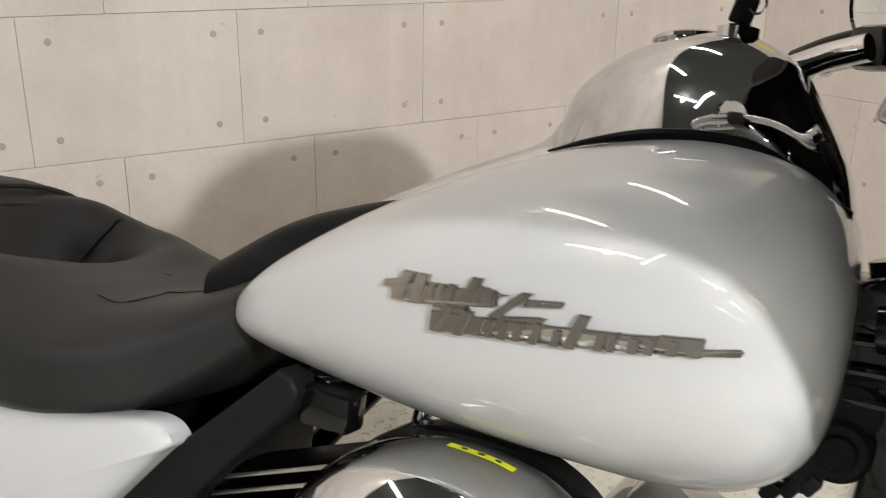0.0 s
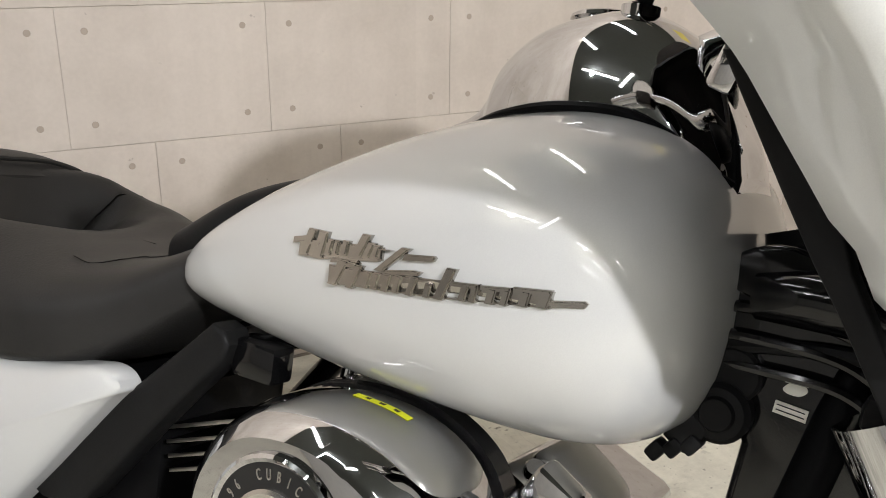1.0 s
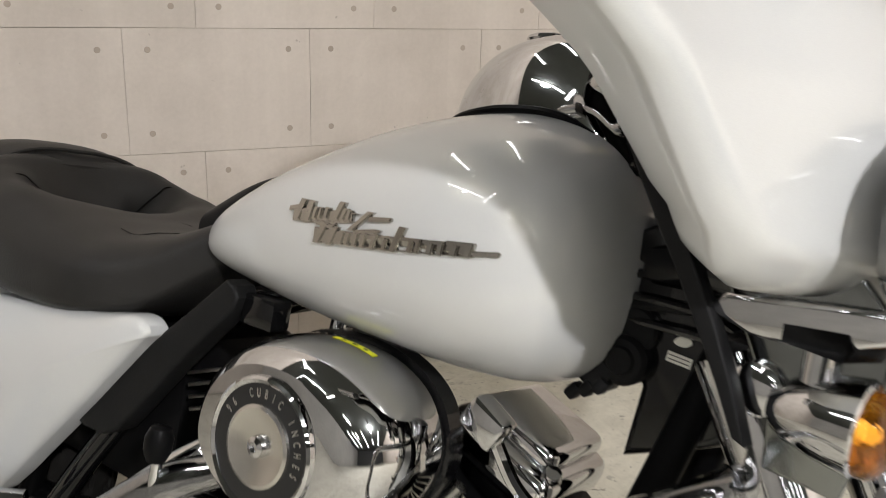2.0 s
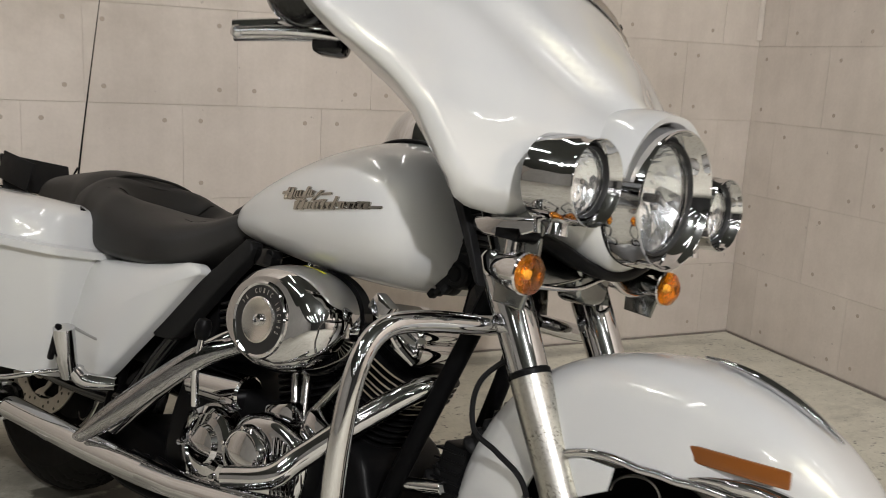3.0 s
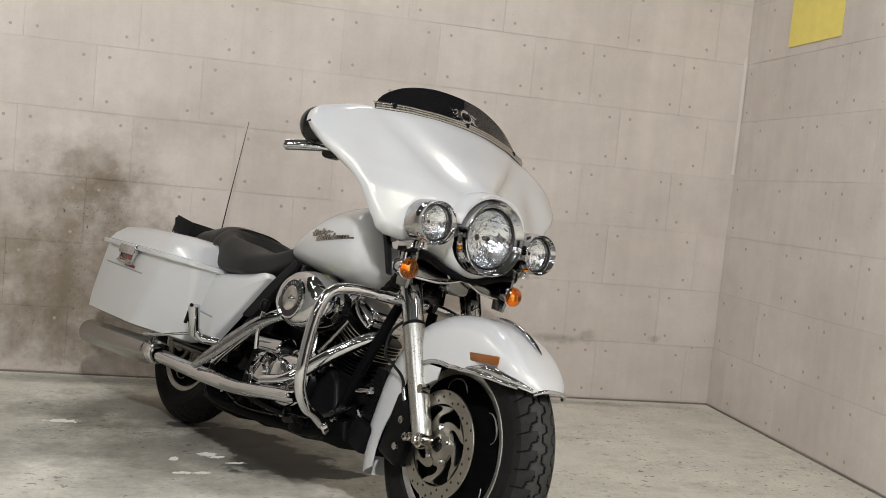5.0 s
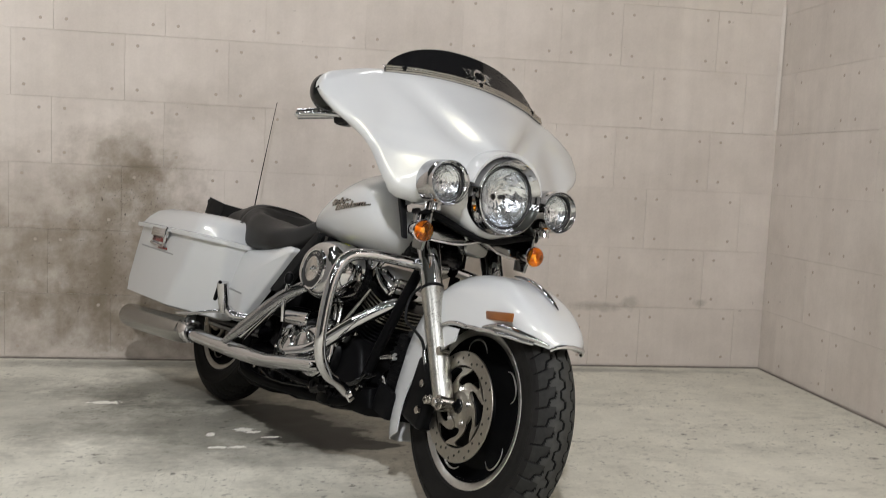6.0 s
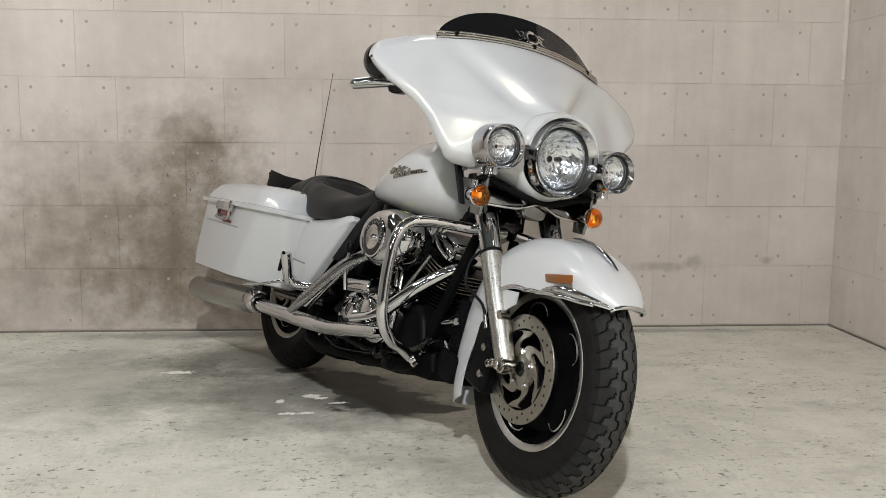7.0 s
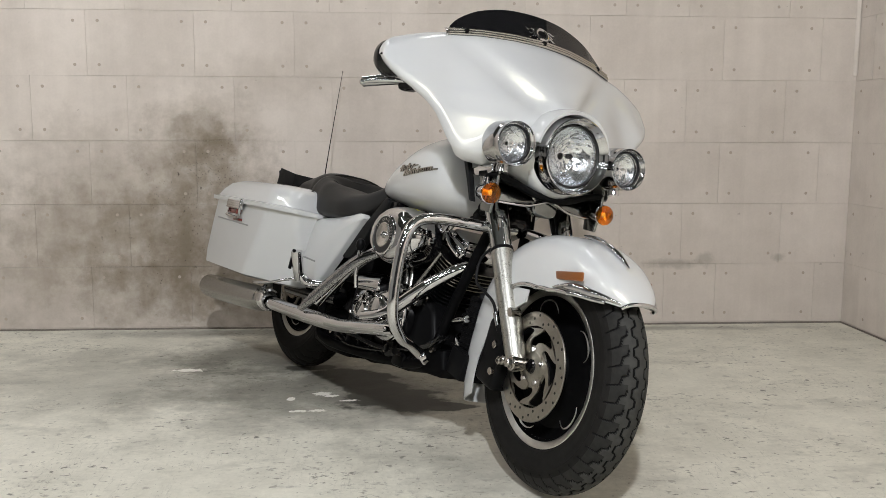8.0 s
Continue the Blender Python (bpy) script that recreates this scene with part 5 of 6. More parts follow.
# ---- saddlebag ----
def bag_ring(z, x0, x1, y0, y1, xc, r):
    """Rounded outline at height z; y0 outer, y1 inner; the front slants inwards from xc on."""
    q = [Vector((x1, y1)), Vector((x0, y1)), Vector((x0, y0)), Vector((xc, y0)), Vector((x1, y0 + 0.62 * (x1 - xc) ** 1.0 if x1 - xc < 0.19 else y0 + 0.118))]
    pts = []
    for i, p in enumerate(q):
        a, b = (q[i - 1] - p).normalized() * r, (q[(i + 1) % 5] - p).normalized() * r
        for k in range(7):
            f = k / 6
            v = (p + a) * (1 - f) ** 2 + p * 2 * f * (1 - f) + (p + b) * f * f
            pts.append(Vector((v.x, v.y, z)))
    return pts


body = [bag_ring(0.338, -0.405, 0.215, -0.325, -0.16, 0.02, 0.025), bag_ring(0.346, -0.440, 0.240, -0.345, -0.15, 0.03, 0.03), bag_ring(0.40, -0.442, 0.262, -0.350, -0.145, 0.065, 0.03), bag_ring(0.52, -0.415, 0.290, -0.358, -0.14, 0.14, 0.03), bag_ring(0.622, -0.390, 0.300, -0.364, -0.14, 0.19, 0.03)]
bag = part("saddlebag", loft(body), PAINT, bike, "pearl white hard saddlebag")
lid = [bag_ring(0.620, -0.410, 0.316, -0.380, -0.128, 0.205, 0.03), bag_ring(0.636, -0.412, 0.318, -0.382, -0.126, 0.207, 0.03), bag_ring(0.641, -0.388, 0.300, -0.367, -0.134, 0.195, 0.03), bag_ring(0.668, -0.365, 0.288, -0.360, -0.138, 0.19, 0.035), bag_ring(0.698, -0.310, 0.272, -0.350, -0.146, 0.18, 0.04), bag_ring(0.717, -0.235, 0.245, -0.328, -0.16, 0.16, 0.05), bag_ring(0.726, -0.15, 0.20, -0.285, -0.185, 0.13, 0.04)]
part("lid", loft(lid), PAINT, bag, "pearl white saddlebag lid with a stepped rim")
latch = part("latch", block((0.165, 0.014, 0.036), (-0.122, -0.376, 0.612), 0.004), CHROME, bag, "chrome saddlebag latch")
for k in range(4):
    part("latch_rib", block((0.155, 0.004, 0.0045), (-0.122, -0.3835, 0.600 + k * 0.0085), 0.0015), CHROME, latch)
part("latch_loop", tube([(-0.042, -0.384, 0.634), (-0.034, -0.388, 0.620), (-0.036, -0.386, 0.590), (-0.048, -0.380, 0.568), (-0.08, -0.374, 0.561), (-0.16, -0.370, 0.562), (-0.222, -0.368, 0.566)], 0.0055, 10, 50), CHROME, latch)
part("latch_reflector", block((0.120, 0.008, 0.021), (-0.132, -0.366, 0.584), 0.003), RED, latch, "dark red reflector")
part("lower_reflector", block((0.090, 0.006, 0.010), (-0.098, -0.363, 0.553), 0.002), RED, latch, "dark red reflector strip")
part("latch_bracket", block((0.010, 0.010, 0.05), (-0.205, -0.368, 0.585), 0.002), CHROME, latch)
# the moulded line's shade, painted as a thin grey bar
part("bag_groove_shade", block((0.36, 0.0018, 0.006), (-0.16, -0.3593, 0.542), 0.0006, pose(0, 0, 0, -3.3, 1.2, 0)), GROOVE_SHADE, bag, "grey bar painted as the shade of a moulded line")
part("bag_guard", tube([(0.36, -0.17, 0.40), (0.31, -0.27, 0.375), (0.24, -0.32, 0.345), (0.13, -0.33, 0.328), (0.06, -0.30, 0.322)], 0.0055, 10, 40), CHROME, bike, "thin chrome saddlebag support rail")

# ---- passenger peg ----
peg = part("passenger_peg", tube([(0.388, -0.262, 0.386), (0.398, -0.285, 0.43), (0.405, -0.306, 0.487)], [0.018, 0.021, 0.021], 14, 12), CHROME, bike, "folded chrome passenger peg")
part("peg_bracket", tube([(0.40, -0.262, 0.40), (0.415, -0.24, 0.382), (0.46, -0.20, 0.385)], [0.016, 0.017, 0.014], 14, 14), CHROME, peg)
part("peg_rubber", block((0.012, 0.012, 0.075), (0.392, -0.312, 0.455), 0.004, pose(0, 0, 0, 0, 6, 0)), SATIN, peg)

# ---- rear end ----
fender("rear_fender", 0.0, 0.33, 0.375, 0.20, 20, 190,
                         ([(20, 0.0), (190, 0.0)], [(20, 0.06), (190, 0.06)], [(20, 1.0), (190, 1.0)]), PAINT, "pearl white rear fender")
plate = part("number_plate", block((0.010, 0.20, 0.105), (-0.385, 0.0, 0.762), 0.003, pose(0, 0, 0, 0, -32, 0)), PLASTIC, bike, "dark plate on a folded bracket behind the seat")
part("plate_frame", tube([(-0.36, -0.10, 0.81), (-0.41, -0.10, 0.72), (-0.41, 0.10, 0.72), (-0.36, 0.10, 0.81)], 0.003, 8, 0, None, False), SATIN, plate)
part("plate_panel", block((0.15, 0.006, 0.075), (-0.30, -0.105, 0.770), 0.003, pose(0, 0, 0, 0, 8, 4)), PLASTIC, plate)
antenna = part("antenna", tube([(-0.30, 0.085, 0.66), (-0.375, 0.105, 0.90), (-0.524, 0.157, 1.344)], [0.004, 0.0025, 0.0012], 8, 30), SATIN, bike, "thin black whip antenna")
part("antenna_tip", lathe([(0, -0.004), (0.003, 0), (0, 0.004)], (-0.526, 0.158, 1.347), (0, 0, 1), 8), SATIN, antenna)

# ---- exhaust ----
EY = -0.262
muffler = part("muffler", tube([(-0.43, -0.296, 0.240), (-0.425, -0.296, 0.240), (-0.25, -0.284, 0.246), (0.05, EY - 0.004, 0.262), (0.11, EY, 0.268), (0.15, EY, 0.272)], [0.042, 0.049, 0.051, 0.050, 0.044, 0.037], 32, 50), DULL, bike, "long chrome muffler with dulled finish")
part("muffler_end", lathe([(0.044, 0.0), (0.030, 0.004), (0.028, 0.06), (0, 0.06)], (-0.433, -0.296, 0.240), (1, 0, 0), 28), SATIN, muffler, "dark muffler outlet")
part("muffler_clamp", lathe([(0.036, -0.022), (0.043, -0.020), (0.0445, 0.0), (0.043, 0.020), (0.036, 0.022)], (0.14, EY, 0.271), (1, 0, 0.04), 30), CHROME, muffler, "chrome clamp")
part("clamp_bolt", rod((0.14, EY - 0.035, 0.30), (0.14, EY - 0.02, 0.33), 0.007, 8), CHROME, muffler)
pipe = part("exhaust_pipe", tube([(0.14, EY, 0.266), (0.35, EY, 0.267), (0.55, EY, 0.272), (0.75, EY, 0.282), (0.92, EY + 0.006, 0.303), (1.06, EY + 0.03, 0.327)], [0.0255, 0.0255, 0.027, 0.025, 0.021, 0.018], 28, 60), CHROME, bike, "chrome exhaust pipe with heat shields")
part("lower_shield", loft([[Vector((x, EY - 0.030 * math.cos(a) - 0.002, z - 0.006 + 0.022 * math.sin(a))) for a in [radians(-95 + 190 * k / 14) for k in range(15)]] for x, z in ((0.70, 0.288), (0.80, 0.294), (0.92, 0.310), (1.02, 0.324), (1.10, 0.334))], False, False), CHROME, pipe, "half-round chrome heat shield")
part("shield_front", block((0.12, 0.012, 0.012), (1.05, EY - 0.026, 0.322), 0.003, pose(0, 0, 0, 0, -8, -6)), CHROME, pipe)
# rear cylinder pipe with a blade-like heat shield
part("rear_header", tube([(0.80, -0.10, 0.575), (0.76, -0.165, 0.553), (0.70, -0.215, 0.49), (0.62, -0.245, 0.395), (0.56, -0.258, 0.33)], 0.020, 20, 50), CHROME, pipe, "chrome rear header pipe")
blade = []
for x, y, z, w in spline([(0.815, -0.190, 0.555, 0.020), (0.74, -0.230, 0.512, 0.024), (0.66, -0.262, 0.436, 0.026), (0.57, -0.285, 0.350, 0.025), (0.505, -0.296, 0.292, 0.012)], 36):
    x, y, z, w = float(x), float(y), float(z), float(w)
    blade.append([Vector((x + 0.78 * w * math.sin(a), y - 0.018 * math.cos(a) + 0.010, z - 0.62 * w * math.sin(a))) for a in [radians(-90 + 15 * k) for k in range(13)]])
bm = loft(blade, False, False)
bmesh.ops.solidify(bm, geom=bm.faces[:], thickness=0.002)
part("header_shield", bm, CHROME, pipe, "curved chrome heat shield ending in a point")
part("front_header", tube([(1.175, -0.060, 0.565), (1.150, -0.100, 0.550), (1.085, -0.160, 0.480), (1.02, -0.205, 0.405), (0.985, -0.235, 0.362), (0.90, -0.255, 0.335)], [0.018, 0.020, 0.0215, 0.0215, 0.021, 0.020], 24, 60), CHROME, pipe, "chrome front header pipe")

# ---- engine ----
CRANK = Vector((0.93, 0.0, 0.32))


def engine():
    eng = part("engine", prism(smooth_outline([(0.55, 0.24), (0.62, 0.22), (0.90, 0.215), (1.07, 0.225), (1.12, 0.28), (1.10, 0.36), (1.04, 0.43), (0.84, 0.44), (0.70, 0.46), (0.58, 0.46), (0.54, 0.34)], 70), -0.12, 0.12, 0.02), SATIN, bike, "black V-twin engine with chrome covers and finned cylinders")
    for tilt, nm in ((22.5, "front_cylinder"), (-22.5, "rear_cylinder")):
        m = Matrix.Translation(CRANK) @ pose(0, 0, 0, 0, tilt, 0)
        cyl = part(nm, lathe([(0.062, 0.09), (0.062, 0.25), (0.068, 0.27), (0.068, 0.31), (0.0, 0.315)], (0, 0, 0), (0, 0, 1), 32), SATIN, eng, "black finned cylinder")
        cyl.matrix_basis = m
        shared = None
        for k in range(15):
            z = 0.105 + k * 0.0125
            r = 0.084 if k < 11 else 0.092
            if k in (0, 9, 11):
                o = [(r * 1.02 * math.copysign(abs(math.cos(a)) ** 0.6, math.cos(a)), r * 1.06 * math.copysign(abs(math.sin(a)) ** 0.6, math.sin(a))) for a in [2 * math.pi * i / 32 for i in range(32)]]
                bm = prism(o, -0.0022, 0.0022, 0.0009, None, "z")
                f = part("fin", bm, [SATIN], cyl)
                shared = f.data
                shared.materials.append(STEEL)
                for poly in shared.polygons:
                    if abs(poly.normal.z) < 0.5 and k > 0:
                        poly.material_index = 1
            else:
                f = new("fin", shared)
                f.parent = cyl
            f.location = (0, 0, z)
        box = part("rocker_box", block((0.138, 0.150, 0.05), (-0.008, 0, 0.318), 0.018, None, None, 3), CHROME, cyl, "chrome rocker cover")
        part("rocker_top", block((0.105, 0.122, 0.030), (-0.008, 0, 0.350), 0.013, None, None, 3), CHROME, box)
        for sx in (-1, 1):
            part("cover_bolt", lathe([(0, 0.010), (0.008, 0.010), (0.010, 0.006), (0.010, 0)], (sx * 0.05, -0.06, 0.344), (0, -0.6, 0.8), 10), CHROME, box)
    for x0, x1, z1 in ((0.905, 0.845, 0.575), (0.925, 0.880, 0.590), (0.905, 1.030, 0.590)):
        pr = part("pushrod_tube", tube([(x0, -0.118, 0.405), (x1, -0.098, z1)], [0.0095, 0.0085], 14, 0, None, False), DULL, eng, "dulled chrome pushrod tube")
        part("collar", rod((x0, -0.118, 0.400), (x0 + (x1 - x0) * 0.12, -0.1156, 0.42), 0.014, 14), CHROME, pr)
    cam_c = part("cam_cover", prism(smooth_outline([(0.80, 0.36), (0.815, 0.30), (0.86, 0.272), (0.93, 0.272), (0.985, 0.30), (1.0, 0.36), (0.985, 0.41), (0.93, 0.435), (0.86, 0.435), (0.815, 0.41)], 60), -0.185, -0.115, 0.022), CHROME, eng, "chrome cam cover with ribs")
    part("timer_cover", lathe([(0.058, -0.03), (0.056, 0.0), (0.052, 0.010), (0.045, 0.016), (0.043, 0.0155), (0.040, 0.017), (0.0, 0.020)], (0.868, -0.188, 0.358), (0, -1, 0.0), 40), CHROME, cam_c, "round chrome timer cover")
    for k in range(5):
        a = 2 * math.pi * k / 5 + 0.4
        part("cover_screw", lathe([(0, 0.018), (0.004, 0.018), (0.005, 0.016), (0.005, 0.0)], (0.868 + 0.050 * math.cos(a), -0.190, 0.358 + 0.050 * math.sin(a)), (0, -1, 0), 8), CHROME, cam_c)
    for k in range(6):
        part("rib", tube([(0.945 + k * 0.010, -0.186, 0.30 + k * 0.004), (0.930 + k * 0.012, -0.190, 0.41 - k * 0.002)], 0.003, 6, 0, None, False), CHROME, cam_c)
    part("lifter_block", block((0.075, 0.05, 0.045), (0.885, -0.125, 0.435), 0.010, pose(0, 0, 0, 0, -18, 0)), CHROME, eng, "chrome lifter block")
    part("lifter_block", block((0.075, 0.05, 0.045), (0.985, -0.125, 0.435), 0.010, pose(0, 0, 0, 0, 18, 0)), CHROME, eng)
    trans = part("gearbox_cover", lathe([(0.078, -0.05), (0.078, 0.0), (0.072, 0.014), (0.060, 0.020), (0.058, 0.014), (0.040, 0.016), (0.034, 0.026), (0.0, 0.030)], (0.735, -0.160, 0.338), (0, -1, 0), 40), CHROME, eng, "chrome gearbox side cover with bolts")
    for k in range(6):
        a = 2 * math.pi * k / 6 + 0.2
        part("cover_bolt", lathe([(0, 0.024), (0.006, 0.024), (0.008, 0.019), (0.008, 0.0)], (0.735 + 0.066 * math.cos(a), -0.160, 0.338 + 0.066 * math.sin(a)), (0, -1, 0), 8), CHROME, trans)
    part("starter", rod((0.60, -0.11, 0.43), (0.76, -0.11, 0.44), 0.036, 22), CHROME, eng, "chrome starter body")
    part("oil_filler", tube([(0.735, -0.215, 0.415), (0.735, -0.230, 0.48), (0.738, -0.232, 0.540)], [0.008, 0.007, 0.006], 10, 12), CHROME, eng, "chrome rod with black knob")
    part("filler_knob", lathe([(0, -0.022), (0.010, -0.020), (0.015, -0.008), (0.0155, 0.006), (0.011, 0.017), (0, 0.021)], (0.737, -0.233, 0.560), (0.05, 0.0, 1), 20), SATIN, eng, "black rubber knob")
    return eng


eng = engine()
for k in range(4):
    part("head_fin", block((0.16, 0.09, 0.0045), (0.700 + k * 0.004, -0.065, 0.620 - k * 0.0142), 0.0015, pose(0, 0, 0, 0, -20, 0)), SATIN, eng)
    part("fin_edge", block((0.16, 0.0015, 0.0042), (0.700 + k * 0.004, -0.1105, 0.620 - k * 0.0142), 0.0005, pose(0, 0, 0, 0, -20, 0)), ALU, eng)

# air cleaner with a round dish in an oval cover
AC = Vector((0.887, -0.238, 0.608))
shape = [(0.770, 0.600), (0.785, 0.655), (0.830, 0.697), (0.895, 0.712), (0.960, 0.704), (1.008, 0.674), (1.027, 0.622), (1.008, 0.570), (0.960, 0.532), (0.895, 0.517), (0.825, 0.530), (0.783, 0.562)]
oval = smooth_outline(shape, 64)


def oval_ring(k, y, shift=0.0):
    cx, cz = 0.905, 0.614
    return [Vector((cx + (x - cx) * k + shift, y, cz + (z - cz) * k)) for x, z in oval]


ac = part("air_cleaner", loft([oval_ring(0.97, -0.128), oval_ring(1.0, -0.135), oval_ring(1.0, -0.172), oval_ring(0.985, -0.190, -0.002), oval_ring(0.93, -0.211, -0.004), oval_ring(0.84, -0.226, -0.008), oval_ring(0.72, -0.236, -0.012)], True, True), CHROME, bike, "chrome oval air cleaner cover")
part("back_plate", loft([oval_ring(1.02, -0.105), oval_ring(1.02, -0.127)], True, True), GLOSS, ac, "black backing plate")
part("dish_ring", lathe([(0.070, -0.012), (0.067, 0.003), (0.064, 0.005), (0.0605, 0.003), (0.0595, -0.004)], AC, (0, -1, 0), 56), CHROME, ac, "chrome dish rim")
band = part("lettered_band", lathe([(0.061, 0.002), (0.041, 0.003)], AC, (0, -1, 0), 56), INK, ac, "black ring with small raised lettering")
part("dish", lathe([(0.0415, 0.002), (0.0405, 0.006), (0.037, 0.0075), (0.025, 0.004), (0.0, 0.002)], AC, (0, -1, 0), 48), DISH, ac, "brushed round dish")
part("dish_screw", lathe([(0.011, 0.002), (0.010, 0.008), (0.005, 0.010), (0.005, 0.007), (0.0, 0.007)], AC, (0, -1, 0), 24), CHROME, ac, "chrome centre screw")
part("label_strip", loft([[Vector((x, y, z)) for x, z in [(0.905 + (px - 0.905) * 1.003, 0.614 + (pz - 0.614) * 1.003) for px, pz in spline([(0.895, 0.7125), (0.912, 0.712), (0.932, 0.7105), (0.950, 0.7070)], 14)]] for y in (-0.171, -0.162)], False, False), LABEL_YELLOW, ac, "yellow warning label")
for u0 in (0.22, 0.46, 0.70):
    q = spline([(0.895, 0.7125), (0.912, 0.712), (0.932, 0.7105), (0.950, 0.7070)], 101)
    a, b = q[int(u0 * 100)], q[int(u0 * 100) + 9]
    part("label_mark", loft([[Vector((0.905 + (float(p[0]) - 0.905) * 1.008, y, 0.614 + (float(p[1]) - 0.614) * 1.008)) for p in (a, b)] for y in (-0.1685, -0.1645)], False, False), INK, ac, "", False)


def letters(text, centre, radius, a0, step, size, mat, parent):
    for k, ch in enumerate(text):
        if ch == " ":
            continue
        cu = bpy.data.curves.new("letter", "FONT")
        cu.body, cu.size, cu.align_x, cu.align_y, cu.extrude = ch, size, "CENTER", "CENTER", 0.0004
        ob = bpy.data.objects.new("letter", cu)
        me = bpy.data.meshes.new_from_object(ob)
        bpy.data.objects.remove(ob)
        me.materials.append(mat)
        a = radians(a0 - step * k)
        o2 = new("letter", me)
        o2.parent = parent
        o2.matrix_basis = Matrix.Translation(centre + Vector((radius * math.cos(a), 0, radius * math.sin(a)))) @ pose(0, 0, 0, 90, 0, 0) @ pose(0, 0, 0, 0, 0, math.degrees(a) - 90) @ Matrix.Diagonal((0.55, 1, 1, 1))


letters("CUBIC INCHES", AC + Vector((0, -0.0036, 0)), 0.0508, 112, 11.5, 0.0125, ALU, band)
letters("96", AC + Vector((0, -0.0036, 0)), 0.0508, 152, 11.5, 0.0125, ALU, band)

# ---- frame, engine guard, lower clutter ----
for s in (-1, 1):
    part("frame_tube", tube([(1.245, s * 0.045, 0.80), (1.205, s * 0.080, 0.62), (1.150, s * 0.100, 0.42), (1.112, s * 0.108, 0.29), (1.05, s * 0.115, 0.232), (0.85, s * 0.12, 0.205), (0.45, s * 0.13, 0.185), (0.36, s * 0.13, 0.25), (0.38, s * 0.135, 0.45)], 0.0165, 14, 90), BLACK, bike, "black frame down tube")
    guard = part("engine_guard", tube([(1.275, s * 0.02, 0.700), (1.290, s * 0.13, 0.690), (1.262, s * 0.28, 0.682), (1.247, s * 0.345, 0.660), (1.243, s * 0.372, 0.600), (1.240, s * 0.372, 0.49), (1.238, s * 0.355, 0.385), (1.215, s * 0.300, 0.325), (1.182, s * 0.238, 0.302), (1.146, s * 0.176, 0.274)], 0.0165, 18, 110), CHROME, bike, "chrome tubular engine guard")
    part("guard_foot", lathe([(0, 0), (0.024, 0), (0.028, 0.006), (0.025, 0.020), (0, 0.022)], (1.142, s * 0.172, 0.262), (0.4, -s * 0.6, 0.6), 20), CHROME, guard)
neck = part("steering_head", tube([(1.255, 0, 0.725), (1.235, 0, 0.78), (1.195, 0, 0.90)], [0.045, 0.050, 0.042], 24, 14), GLOSS, bike, "black steering head with gussets")
part("gusset", prism([(1.168, 0.66), (1.24, 0.69), (1.28, 0.71), (1.268, 0.80), (1.225, 0.885), (1.11, 0.87), (1.12, 0.80), (1.160, 0.762), (1.174, 0.73)], -0.055, 0.055, 0.010), GLOSS, neck, "black pressed steel gusset")
part("cable_cover", tube([(1.17, -0.062, 0.845), (1.22, -0.068, 0.85), (1.27, -0.07, 0.845)], [0.018, 0.022, 0.018], 14, 12), GLOSS, neck)
part("harness", tube([(1.14, -0.058, 0.80), (1.19, -0.062, 0.81), (1.24, -0.064, 0.815), (1.28, -0.066, 0.81)], 0.006, 8, 24), PLASTIC, neck)
part("neck_lock", rod((1.162, -0.048, 0.782), (1.162, -0.066, 0.782), 0.022, 24), PLASTIC, neck)
part("coil_box", block((0.040, 0.05, 0.034), (1.133, -0.052, 0.735), 0.010, pose(0, 0, 0, 0, 35, 0)), PLASTIC, neck)
part("horn_cup", lathe([(0, 0.016), (0.012, 0.016), (0.014, 0.012), (0.020, 0.011), (0.024, 0.006), (0.024, -0.03), (0, -0.03)], (1.158, -0.062, 0.752), (0, -1, 0), 28), PLASTIC, neck)
for k in range(3):
    part("plug", block((0.012, 0.018, 0.016), (1.118 + 0.013 * k, -0.070, 0.712 + 0.006 * k), 0.003, pose(0, 0, 0, 0, 35, 0)), PLASTIC, neck)
stick = part("sticker", block((0.024, 0.001, 0.0095), (1.206, -0.0565, 0.7645), 0, pose(0, 0, 0, 0, 6, 0)), PAPER, neck, "small pale sticker", False)
for dz in (0.0020, -0.0018):
    part("sticker_line", block((0.0205, 0.0008, 0.0008), (1.206, -0.0573, 0.7645 + dz), 0, pose(0, 0, 0, 0, 6, 0)), INK, stick, "", False)
part("sticker_figure", prism(smooth_outline([(1.198, 0.780), (1.202, 0.785), (1.207, 0.786), (1.213, 0.785), (1.215, 0.781), (1.210, 0.777), (1.202, 0.777)], 30), -0.0572, -0.0560), PAPER, stick, "small pale figure above the sticker")
for k in range(3):
    part("wire_loom", tube([(1.12 + k * 0.01, -0.06, 0.83 - k * 0.02), (1.18, -0.064, 0.835 - k * 0.022), (1.24, -0.066, 0.828 - k * 0.02), (1.285, -0.06, 0.80 - k * 0.02)], 0.0045, 8, 30), GLOSS, neck)
part("neck_cover", prism(smooth_outline([(1.15, 0.872), (1.19, 0.885), (1.25, 0.862), (1.26, 0.842), (1.20, 0.838), (1.15, 0.848)], 30), -0.068, -0.05, 0.004), GLOSS, neck, "glossy black cover on the steering head")
under = part("crankcase_bottom", prism([(0.30, 0.165), (0.42, 0.145), (0.56, 0.15), (0.58, 0.172), (0.74, 0.168), (0.76, 0.182), (0.98, 0.192), (1.00, 0.205), (1.16, 0.212), (1.19, 0.24), (1.17, 0.30), (0.90, 0.27), (0.60, 0.28), (0.40, 0.30), (0.28, 0.26)], -0.115, 0.115, 0.02), BLACK, eng, "oily black sump and oil pan")
